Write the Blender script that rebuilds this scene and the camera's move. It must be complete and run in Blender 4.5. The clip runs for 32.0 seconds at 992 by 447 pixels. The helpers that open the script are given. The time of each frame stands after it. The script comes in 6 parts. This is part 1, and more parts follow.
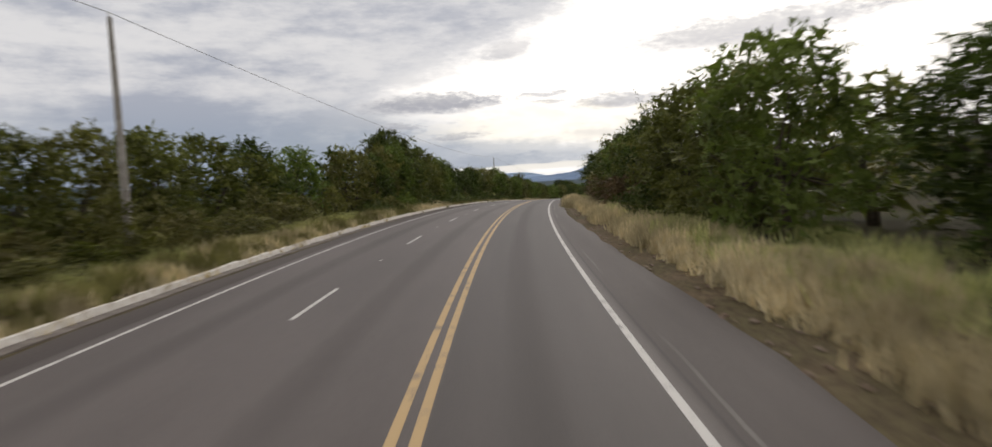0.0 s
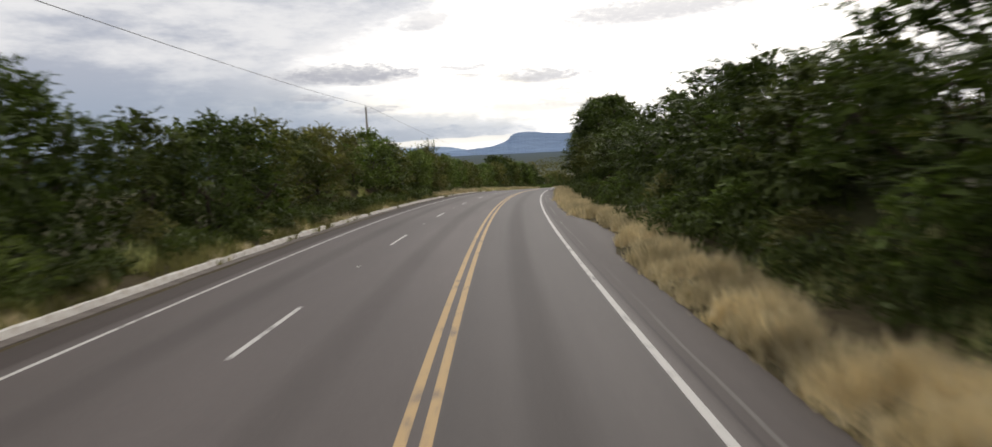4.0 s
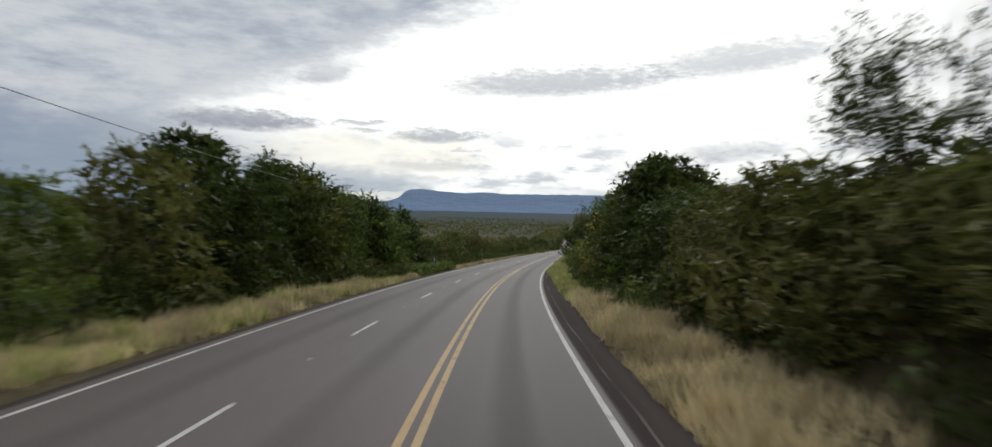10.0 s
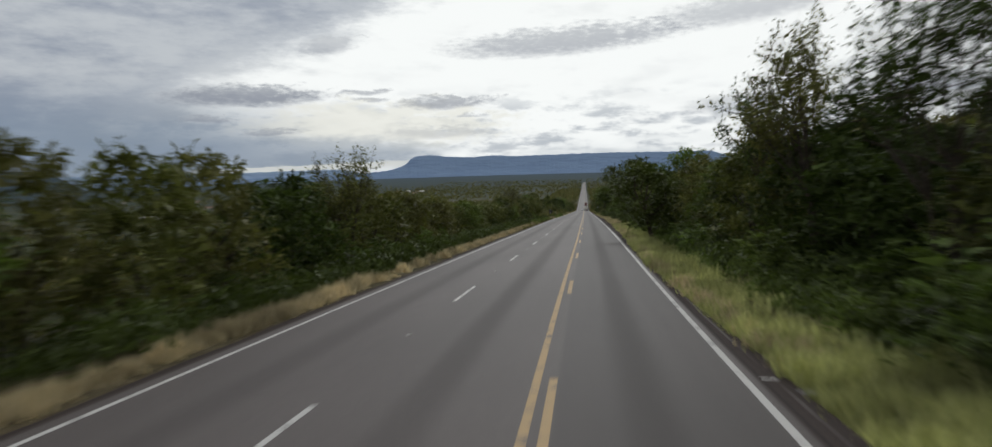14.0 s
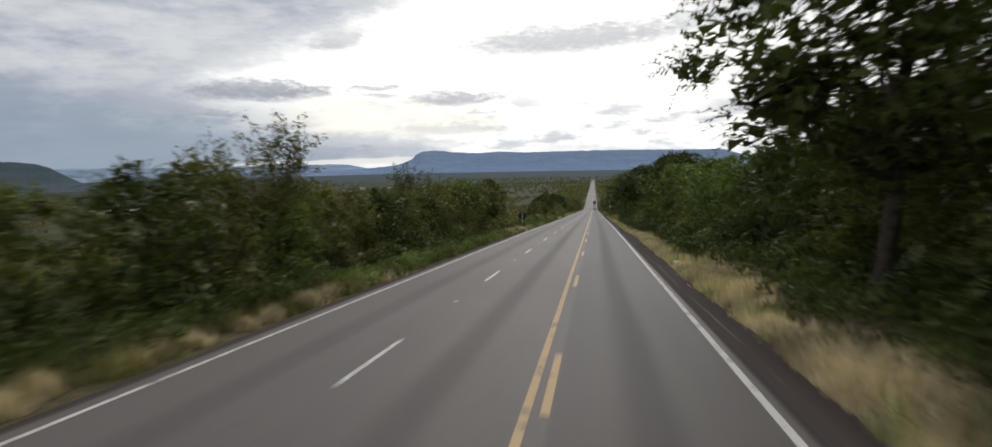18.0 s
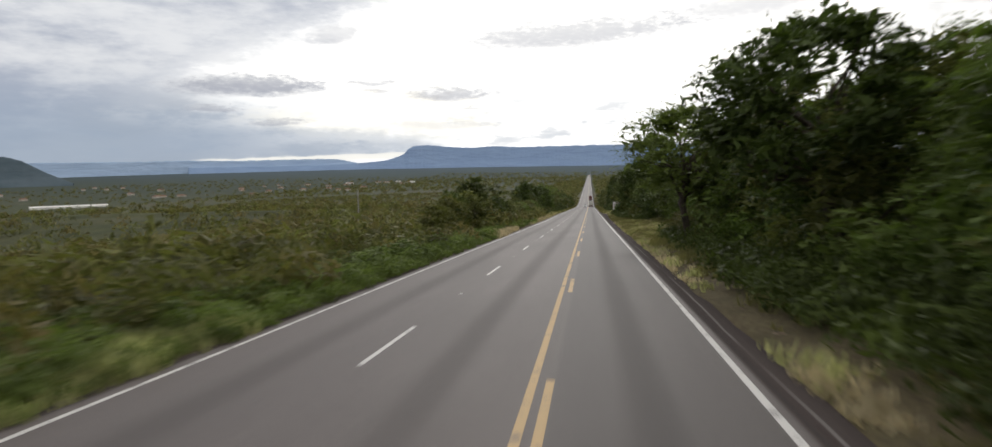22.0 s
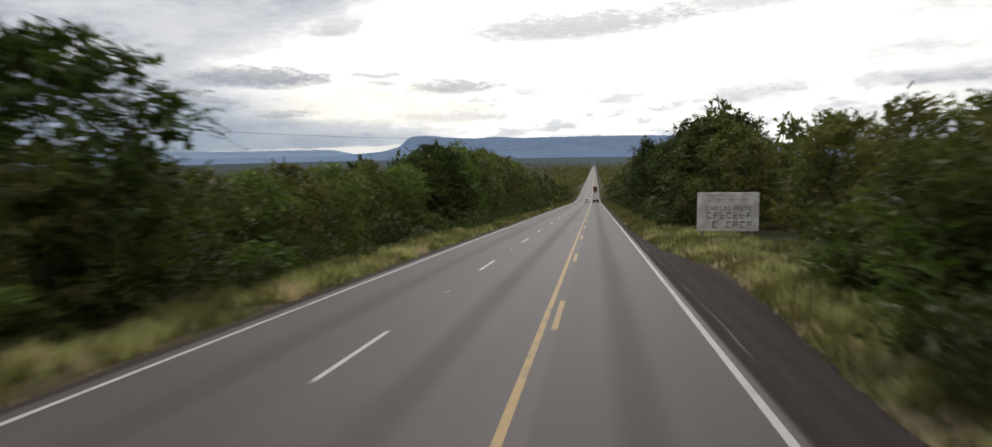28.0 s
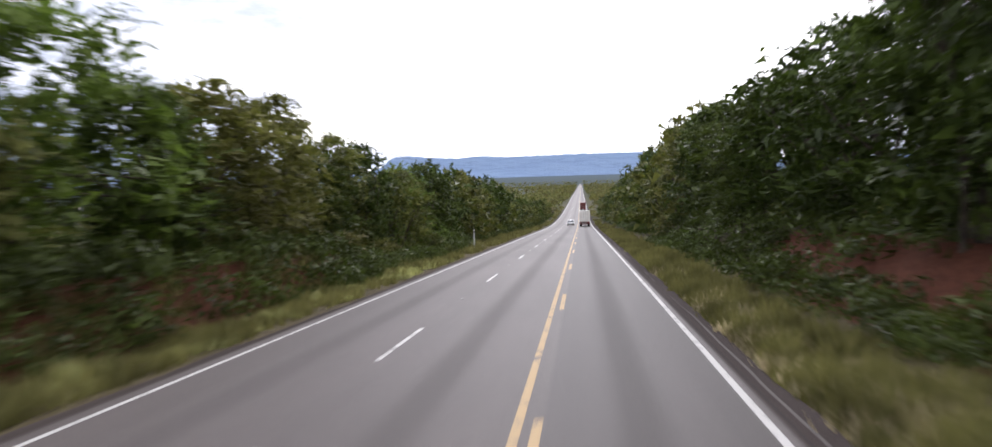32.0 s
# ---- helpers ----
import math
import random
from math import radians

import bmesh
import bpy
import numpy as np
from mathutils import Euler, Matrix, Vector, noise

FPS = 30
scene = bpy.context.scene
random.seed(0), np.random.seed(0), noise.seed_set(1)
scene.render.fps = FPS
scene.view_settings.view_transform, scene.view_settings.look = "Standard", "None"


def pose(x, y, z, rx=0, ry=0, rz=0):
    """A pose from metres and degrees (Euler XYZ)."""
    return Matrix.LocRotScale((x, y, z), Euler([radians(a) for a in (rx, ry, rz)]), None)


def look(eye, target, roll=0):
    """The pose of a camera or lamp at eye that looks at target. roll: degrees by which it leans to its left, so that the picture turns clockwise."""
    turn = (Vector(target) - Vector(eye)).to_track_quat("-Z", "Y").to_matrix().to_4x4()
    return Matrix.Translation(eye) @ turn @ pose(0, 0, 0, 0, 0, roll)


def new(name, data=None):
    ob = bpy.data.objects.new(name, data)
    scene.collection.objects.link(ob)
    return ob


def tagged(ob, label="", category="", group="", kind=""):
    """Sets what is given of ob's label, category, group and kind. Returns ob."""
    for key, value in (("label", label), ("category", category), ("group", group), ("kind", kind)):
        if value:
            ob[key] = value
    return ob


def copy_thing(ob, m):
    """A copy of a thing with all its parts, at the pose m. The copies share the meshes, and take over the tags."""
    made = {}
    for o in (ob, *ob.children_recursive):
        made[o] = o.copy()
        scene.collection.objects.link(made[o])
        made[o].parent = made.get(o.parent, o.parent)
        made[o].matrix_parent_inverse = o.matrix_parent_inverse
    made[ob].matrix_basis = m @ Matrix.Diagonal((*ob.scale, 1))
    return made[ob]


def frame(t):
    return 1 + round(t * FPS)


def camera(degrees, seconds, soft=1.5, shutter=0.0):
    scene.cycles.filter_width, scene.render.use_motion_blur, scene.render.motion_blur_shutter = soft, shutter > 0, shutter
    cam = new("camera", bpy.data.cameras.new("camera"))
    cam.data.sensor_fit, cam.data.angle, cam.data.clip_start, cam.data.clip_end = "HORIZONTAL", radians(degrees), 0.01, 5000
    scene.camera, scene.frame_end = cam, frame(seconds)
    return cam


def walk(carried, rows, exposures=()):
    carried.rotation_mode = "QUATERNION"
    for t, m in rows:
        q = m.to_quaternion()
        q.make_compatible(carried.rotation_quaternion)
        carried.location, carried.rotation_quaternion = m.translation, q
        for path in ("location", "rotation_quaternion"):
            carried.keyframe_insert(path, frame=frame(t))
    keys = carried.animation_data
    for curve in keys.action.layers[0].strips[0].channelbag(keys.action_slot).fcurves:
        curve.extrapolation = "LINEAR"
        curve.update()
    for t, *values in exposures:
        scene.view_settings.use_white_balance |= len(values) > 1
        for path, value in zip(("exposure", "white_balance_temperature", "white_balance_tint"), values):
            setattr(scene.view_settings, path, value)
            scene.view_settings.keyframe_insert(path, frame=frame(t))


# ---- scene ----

# ================= camera and its way along the road =================
cam = camera(75.1, 32.0, soft=1.5, shutter=0.44)
PATH = [
    (0.0, -9.97, 24.78, 3.53, 85.92, 2.76, 23.42),
    (1.0, -17.89, 43.96, 3.71, 85.14, 0.24, 21.58),
    (2.0, -25.45, 62.84, 3.74, 84.38, 0.42, 19.22),
    (4.5, -41.33, 111.88, 3.01, 83.31, 2.44, 16.19),
    (5.0, -44.11, 121.92, 2.73, 84.23, 1.50, 16.30),
    (5.5, -46.85, 132.09, 2.42, 85.64, 0.50, 13.55),
    (6.0, -49.37, 142.33, 2.07, 85.83, 1.48, 12.55),
    (6.5, -51.88, 152.50, 1.69, 85.42, 1.44, 13.66),
    (7.0, -54.16, 162.76, 1.29, 85.92, 0.94, 11.25),
    (7.5, -56.54, 173.19, 0.84, 85.74, 2.71, 10.11),
    (8.0, -58.71, 183.84, 0.35, 89.78, -0.41, 9.93),
    (8.5, -60.64, 194.69, -0.18, 86.24, 0.93, 8.53),
    (9.0, -62.35, 205.71, -0.77, 88.35, -0.81, 8.97),
    (9.5, -64.04, 216.78, -1.39, 86.78, 0.25, 6.99),
    (10.0, -65.50, 228.09, -2.04, 88.57, -1.44, 6.93),
    (10.5, -66.91, 239.73, -2.74, 88.34, -1.35, 6.69),
    (11.0, -68.03, 251.36, -3.44, 87.77, -2.36, 5.55),
    (11.5, -69.11, 262.57, -4.11, 87.73, -0.14, 6.40),
    (12.0, -69.92, 273.80, -4.78, 86.77, -2.12, 7.01),
    (12.5, -70.72, 285.42, -5.47, 87.65, 2.24, 6.26),
    (13.0, -71.29, 297.07, -6.17, 86.78, 1.51, 8.03),
    (13.5, -71.73, 308.35, -6.83, 84.89, 1.54, 7.58),
    (14.0, -72.04, 319.51, -7.47, 85.37, 1.52, 7.77),
    (14.5, -72.13, 330.79, -8.11, 85.44, 0.54, 8.00),
    (15.0, -72.19, 342.08, -8.74, 85.82, 1.17, 7.22),
    (15.5, -72.07, 353.30, -9.35, 86.56, 0.66, 7.89),
    (17.5, -71.73, 398.11, -11.78, 84.09, 1.83, 8.00),
    (18.0, -71.68, 409.50, -12.42, 85.13, 0.88, 8.57),
    (18.5, -71.72, 421.15, -13.09, 86.08, 0.20, 8.60),
    (19.0, -71.76, 432.95, -13.77, 84.93, -0.90, 7.56),
    (19.5, -71.75, 444.78, -14.46, 84.29, -2.33, 7.36),
    (20.0, -71.74, 456.54, -15.15, 84.45, 1.82, 7.79),
    (20.5, -71.75, 468.16, -15.83, 82.99, -0.59, 7.96),
    (21.0, -71.79, 479.79, -16.51, 84.39, 1.76, 8.24),
    (21.5, -71.71, 491.63, -17.21, 84.79, 1.19, 7.24),
    (22.0, -71.66, 503.52, -17.91, 84.76, 0.76, 8.22),
    (22.5, -71.65, 515.31, -18.62, 84.03, 0.66, 7.47),
    (23.0, -71.64, 527.13, -19.33, 82.32, 0.95, 9.06),
    (23.5, -71.53, 539.11, -20.06, 83.23, -0.16, 9.95),
    (24.0, -71.39, 551.20, -20.81, 84.75, 2.03, 11.45),
    (24.5, -71.41, 563.32, -21.56, 86.74, 0.54, 10.29),
    (26.5, -71.31, 611.98, -24.53, 85.00, -0.77, 9.36),
    (27.0, -71.21, 624.22, -25.26, 84.29, 1.71, 10.06),
    (27.5, -71.35, 636.54, -25.98, 86.17, -1.08, 9.11),
    (28.0, -71.43, 648.97, -26.70, 84.12, 0.69, 8.64),
    (28.5, -71.52, 661.54, -27.43, 85.67, -1.11, 7.20),
    (29.0, -71.59, 674.19, -28.17, 84.16, 2.77, 8.05),
    (29.5, -71.64, 686.84, -28.92, 85.71, 0.56, 6.97),
    (30.0, -71.69, 699.57, -29.68, 85.33, 1.81, 7.06),
    (30.5, -71.69, 712.48, -30.46, 85.17, -0.00, 7.50),
    (31.0, -71.69, 725.27, -31.23, 84.99, 2.04, 7.61),
    (31.5, -71.66, 737.65, -31.97, 85.46, -0.00, 7.68),
    (32.0, -71.63, 749.82, -32.69, 85.92, 1.68, 7.46),
]
walk(cam, [(t, pose(x, y, z, rx, ry, rz)) for t, x, y, z, rx, ry, rz in PATH],
     exposures=[(0.0, -0.4, 6750, 12), (2.0, -0.35, 6700, 12), (5.0, -0.15, 6650, 11), (7.0, -0.1, 6500, 12), (9.0, -0.2, 6450, 9), (10.0, -0.6, 6300, 8), (11.0, -0.8, 6250, 8.5), (13.0, -0.85, 6200, 7.5), (14.0, -0.85, 6200, 7.5),
                (15.0, -0.75, 6250, 8), (18.0, -0.5, 6400, 9), (21.0, -0.4, 6500, 10), (23.0, -0.2, 6500, 10), (26.0, -0.3, 6500, 10), (28.5, -0.45, 6500, 10), (30.0, -0.25, 6500, 13), (31.0, 0.35, 6400, 14), (32.0, 0.5, 6050, 17)])

# ================= sky, sun =================
SUN_AZ, SUN_EL = -2.0, 34.0


def build_world():
    w = bpy.data.worlds.new("overcast_sky")
    w.use_nodes = True
    scene.world = w
    nt = w.node_tree
    nt.nodes.clear()
    N, LK = nt.nodes.new, nt.links.new

    def m(op, a, b=None, c=None, clamp=False):
        n = N("ShaderNodeMath")
        n.operation, n.use_clamp = op, clamp
        for i, v in enumerate((a, b, c)):
            if v is None:
                continue
            if isinstance(v, (int, float)):
                n.inputs[i].default_value = v
            else:
                LK(v, n.inputs[i])
        return n.outputs[0]

    def ramp(v, lo, hi):
        n = N("ShaderNodeMapRange")
        n.interpolation_type = "SMOOTHSTEP"
        LK(v, n.inputs[0])
        n.inputs[1].default_value, n.inputs[2].default_value = lo, hi
        return n.outputs[0]

    def mix(f, a, b):
        n = N("ShaderNodeMix")
        n.data_type = "RGBA"
        LK(f, n.inputs["Factor"])
        for s, v in ((n.inputs[6], a), (n.inputs[7], b)):
            if isinstance(v, tuple):
                s.default_value = (*v, 1)
            else:
                LK(v, s)
        return n.outputs[2]

    tc = N("ShaderNodeTexCoord")
    sep = N("ShaderNodeSeparateXYZ")
    LK(tc.outputs["Generated"], sep.inputs[0])
    az = m("MULTIPLY", m("ARCTAN2", sep.outputs[0], sep.outputs[1]), 57.2958)
    el = m("MULTIPLY", m("ARCSINE", sep.outputs[2]), 57.2958)

    def noise_at(sx, sy, scale, detail, off=0.0, rough=0.55):
        cmb = N("ShaderNodeCombineXYZ")
        LK(m("MULTIPLY", az, sx), cmb.inputs[0])
        LK(m("MULTIPLY", el, sy), cmb.inputs[1])
        cmb.inputs[2].default_value = off
        n = N("ShaderNodeTexNoise")
        LK(cmb.outputs[0], n.inputs["Vector"])
        n.inputs["Scale"].default_value, n.inputs["Detail"].default_value = scale, detail
        n.inputs["Roughness"].default_value = rough
        return m("SUBTRACT", n.outputs["Fac"], 0.5)

    big = noise_at(0.05, 0.14, 1.0, 6, 3.0)
    mid = noise_at(0.11, 0.42, 1.0, 7, 9.0)
    fine = noise_at(0.42, 1.3, 1.0, 7, 21.0, 0.62)
    wisp = noise_at(1.1, 3.2, 1.0, 6, 33.0, 0.65)
    azw = m("ADD", az, m("ADD", m("MULTIPLY", fine, 5.0), m("MULTIPLY", wisp, 1.6)))
    elw = m("ADD", el, m("ADD", m("MULTIPLY", fine, 1.3), m("MULTIPLY", wisp, 0.5)))

    sky = N("ShaderNodeTexSky")
    sky.sky_type, sky.sun_disc = "NISHITA", False
    sky.sun_elevation, sky.sun_rotation = radians(SUN_EL), radians(SUN_AZ)
    blue = N("ShaderNodeMix")
    blue.data_type, blue.blend_type = "RGBA", "MULTIPLY"
    blue.inputs["Factor"].default_value = 1.0
    LK(sky.outputs[0], blue.inputs[6])
    blue.inputs[7].default_value = (0.1, 0.1, 0.1, 1)

    # bright thin cloud in front of the sun, greyer and bluer away from it
    white, pale, rear = (1.75, 1.72, 1.65), (0.76, 0.775, 0.80), (1.12, 1.10, 1.06)
    d2 = m("ADD", m("POWER", m("DIVIDE", m("SUBTRACT", az, -2.0), 34.0), 2.0), m("POWER", m("DIVIDE", m("SUBTRACT", el, 13.0), 17.0), 2.0))
    near_sun = m("SUBTRACT", 1.0, ramp(m("ADD", d2, m("MULTIPLY", mid, 1.3)), 0.45, 1.5))
    behind = ramp(m("ABSOLUTE", m("ADD", az, m("MULTIPLY", mid, 30.0))), 70.0, 125.0)
    col = mix(near_sun, mix(behind, pale, rear), white)
    # streaky grey deck over the rest
    streak = ramp(m("ADD", mid, m("MULTIPLY", fine, 0.35)), 0.0, 0.24)
    col = mix(m("MULTIPLY", streak, m("SUBTRACT", 0.62, m("MULTIPLY", near_sun, 0.50))), col, (0.50, 0.52, 0.58))
    # heaped cloud low over the horizon
    puff = m("ADD", noise_at(0.2, 0.62, 1.0, 7, 47.0, 0.6), m("MULTIPLY", fine, 0.4))
    heap = m("MULTIPLY", ramp(puff, -0.03, 0.15), m("MULTIPLY", ramp(el, 0.3, 1.6), m("SUBTRACT", 1.0, ramp(el, 4.0, 8.0))))
    col = mix(m("MULTIPLY", heap, 0.66), col, (0.60, 0.65, 0.73))
    # warm light breaking through low down
    warm = m("ADD", m("POWER", m("DIVIDE", m("ADD", azw, 18.0), 12.0), 2.0), m("POWER", m("DIVIDE", m("SUBTRACT", elw, 4.2), 2.4), 2.0))
    warm = m("MULTIPLY", m("SUBTRACT", 1.0, ramp(m("ADD", warm, m("MULTIPLY", fine, 3.2)), 0.2, 1.2)), 0.8)
    col = mix(warm, col, (1.5, 1.44, 1.28))
    # gaps to the open sky, high up and behind
    gap = m("MULTIPLY", ramp(big, 0.08, 0.22), ramp(el, 18.0, 40.0))
    col = mix(m("MULTIPLY", gap, 0.6), col, blue.outputs[2])
    # the large blue-grey cloud bank
    edge = m("SUBTRACT", m("SUBTRACT", el, 8.6), m("MULTIPLY", m("ADD", az, 28.0), 0.43))
    edge = m("ADD", edge, m("ADD", m("MULTIPLY", mid, 6.0), m("ADD", m("MULTIPLY", fine, 4.0), m("MULTIPLY", wisp, 1.6))))
    bank = m("MULTIPLY", ramp(edge, -1.6, 2.6), m("SUBTRACT", 1.0, ramp(az, -8.0, 8.0)))
    bank = m("MULTIPLY", bank, m("SUBTRACT", 1.0, ramp(el, 22.0, 40.0)))
    tone = ramp(m("ADD", m("ADD", mid, m("MULTIPLY", fine, 0.45)), m("MULTIPLY", big, 1.1)), -0.24, 0.24)
    col = mix(m("MULTIPLY", bank, 0.92), col, mix(tone, (0.49, 0.54, 0.65), (0.95, 0.97, 1.0)))
    # rain-blue haze under the bank
    low = m("MULTIPLY", m("SUBTRACT", 1.0, ramp(m("ADD", az, m("MULTIPLY", mid, 14.0)), -35.0, -20.0)), m("SUBTRACT", 1.0, ramp(el, 2.5, 8.5)))
    col = mix(m("MULTIPLY", low, 0.8), col, (0.36, 0.45, 0.58))
    strip = m("MULTIPLY", m("SUBTRACT", 1.0, ramp(el, 0.6, 4.0)), ramp(mid, -0.12, 0.2))
    col = mix(m("MULTIPLY", strip, 0.5), col, (0.52, 0.60, 0.70))

    # blue-grey cloud and a bright slit of far sky under it, left of the mountain
    veil = m("ADD", m("POWER", m("DIVIDE", m("ADD", azw, 25.0), 14.0), 2.0), m("POWER", m("DIVIDE", m("SUBTRACT", elw, 2.0), 1.5), 2.0))
    col = mix(m("MULTIPLY", m("SUBTRACT", 1.0, ramp(veil, 0.25, 1.2)), 0.6), col, (0.47, 0.55, 0.67))
    slit = m("SUBTRACT", m("ADD", el, m("MULTIPLY", fine, 0.5)), m("ADD", 0.42, m("MULTIPLY", m("ADD", az, 33.0), 0.03)))
    slit = m("SUBTRACT", 1.0, ramp(m("ABSOLUTE", slit), 0.14, 0.34))
    slit = m("MULTIPLY", slit, m("MULTIPLY", ramp(az, -34.5, -31.0), m("SUBTRACT", 1.0, ramp(az, -17.0, -12.0))))
    col = mix(m("MULTIPLY", slit, 0.9), col, (1.2, 1.18, 1.10))

    # single flat-based clouds: azimuth, elevation, half sizes, tilt, strength
    for a, e, ra, re, tilt, st in ((-28.6, 6.7, 6.6, 0.95, 0.02, 0.85), (-12.2, 6.1, 4.4, 0.62, 0.03, 0.7), (-1.5, 11.0, 10.5, 1.25, 0.05, 0.62),
                                   (13.5, 12.6, 8.0, 1.3, 0.08, 0.5), (-21.6, 11.0, 2.6, 0.8, 0.1, 0.5), (-31.5, 4.75, 2.2, 0.28, 0.0, 0.6),
                                   (-26.5, 3.7, 2.6, 0.26, 0.05, 0.55), (-19.3, 7.0, 2.2, 0.25, 0.02, 0.6), (-18.6, 6.4, 1.9, 0.22, 0.0, 0.5),
                                   (-9.6, 5.0, 1.3, 0.2, 0.0, 0.45), (12.6, 5.0, 4.6, 0.9, 0.03, 0.4), (24.0, 5.4, 5.5, 0.6, 0.03, 0.4), (-13.0, 3.5, 5.0, 0.5, 0.0, 0.35)):
        dx = m("DIVIDE", m("SUBTRACT", azw, a), ra)
        dy = m("SUBTRACT", m("SUBTRACT", elw, e), m("MULTIPLY", m("SUBTRACT", az, a), tilt))
        f = m("ADD", m("POWER", m("ABSOLUTE", dx), 2.0), m("POWER", m("ABSOLUTE", m("DIVIDE", dy, re)), 2.0))
        f = m("MULTIPLY", m("SUBTRACT", 1.0, ramp(m("ADD", f, m("ADD", m("MULTIPLY", wisp, 2.0), m("MULTIPLY", fine, 1.2))), 0.1, 1.4)), st)
        col = mix(f, col, mix(ramp(m("ADD", m("DIVIDE", dy, re), m("MULTIPLY", wisp, 1.6)), -0.7, 1.1), (0.42, 0.445, 0.53), (0.66, 0.68, 0.72)))
    bg = N("ShaderNodeBackground")
    LK(col, bg.inputs[0])
    bg.inputs[1].default_value = 1.0
    out = N("ShaderNodeOutputWorld")
    LK(bg.outputs[0], out.inputs[0])


build_world()
sun_data = bpy.data.lights.new("sun", "SUN")
sun_data.energy, sun_data.angle, sun_data.color = 1.0, radians(14), (1.0, 0.96, 0.9)
sun = new("sun", sun_data)
_sd = Vector((math.sin(radians(SUN_AZ)) * math.cos(radians(SUN_EL)), math.cos(radians(SUN_AZ)) * math.cos(radians(SUN_EL)), math.sin(radians(SUN_EL))))
sun.matrix_world = look(_sd * 300, (0, 0, 0))


# ================= materials =================
class Nodes:
    """Short hand for building a material's node tree."""

    def __init__(self, name):
        self.mat = bpy.data.materials.new(name)
        self.mat.use_nodes = True
        self.nt = self.mat.node_tree
        self.bsdf = self.nt.nodes["Principled BSDF"]

    def n(self, kind):
        return self.nt.nodes.new(kind)

    def put(self, v, sock):
        if isinstance(v, (int, float)):
            sock.default_value = v
        elif isinstance(v, tuple):
            sock.default_value = (*v, 1) if len(v) == 3 and sock.type == "RGBA" else v
        else:
            self.nt.links.new(v, sock)

    def math(self, op, a, b=0.0, clamp=False):
        n = self.n("ShaderNodeMath")
        n.operation, n.use_clamp = op, clamp
        self.put(a, n.inputs[0])
        self.put(b, n.inputs[1])
        return n.outputs[0]

    def ramp(self, v, lo, hi, a=0.0, b=1.0):
        n = self.n("ShaderNodeMapRange")
        n.interpolation_type = "SMOOTHSTEP"
        self.put(v, n.inputs[0])
        for i, x in enumerate((lo, hi, a, b)):
            n.inputs[i + 1].default_value = x
        return n.outputs[0]

    def mix(self, f, a, b, blend="MIX"):
        n = self.n("ShaderNodeMix")
        n.data_type, n.blend_type = "RGBA", blend
        self.put(f, n.inputs["Factor"])
        self.put(a, n.inputs[6])
        self.put(b, n.inputs[7])
        return n.outputs[2]

    def coord(self, which="Object"):
        return self.n("ShaderNodeTexCoord").outputs[which]

    def world(self):
        return self.n("ShaderNodeNewGeometry").outputs["Position"]

    def scaled(self, v, s):
        n = self.n("ShaderNodeVectorMath")
        n.operation = "MULTIPLY"
        self.put(v, n.inputs[0])
        n.inputs[1].default_value = s
        return n.outputs[0]

    def noise(self, v, scale, detail=4.0, rough=0.55):
        n = self.n("ShaderNodeTexNoise")
        self.put(v, n.inputs["Vector"])
        n.inputs["Scale"].default_value, n.inputs["Detail"].default_value, n.inputs["Roughness"].default_value = scale, detail, rough
        return n.outputs["Fac"]

    def bump(self, h, strength, dist):
        n = self.n("ShaderNodeBump")
        self.put(h, n.inputs["Height"])
        n.inputs["Strength"].default_value, n.inputs["Distance"].default_value = strength, dist
        self.nt.links.new(n.outputs[0], self.bsdf.inputs["Normal"])

    def done(self, color, rough=0.8, metal=0.0, spec=0.4):
        b = self.bsdf
        self.put(color, b.inputs["Base Color"])
        self.put(rough, b.inputs["Roughness"])
        self.put(metal, b.inputs["Metallic"])
        b.inputs["Specular IOR Level"].default_value = spec
        return self.mat


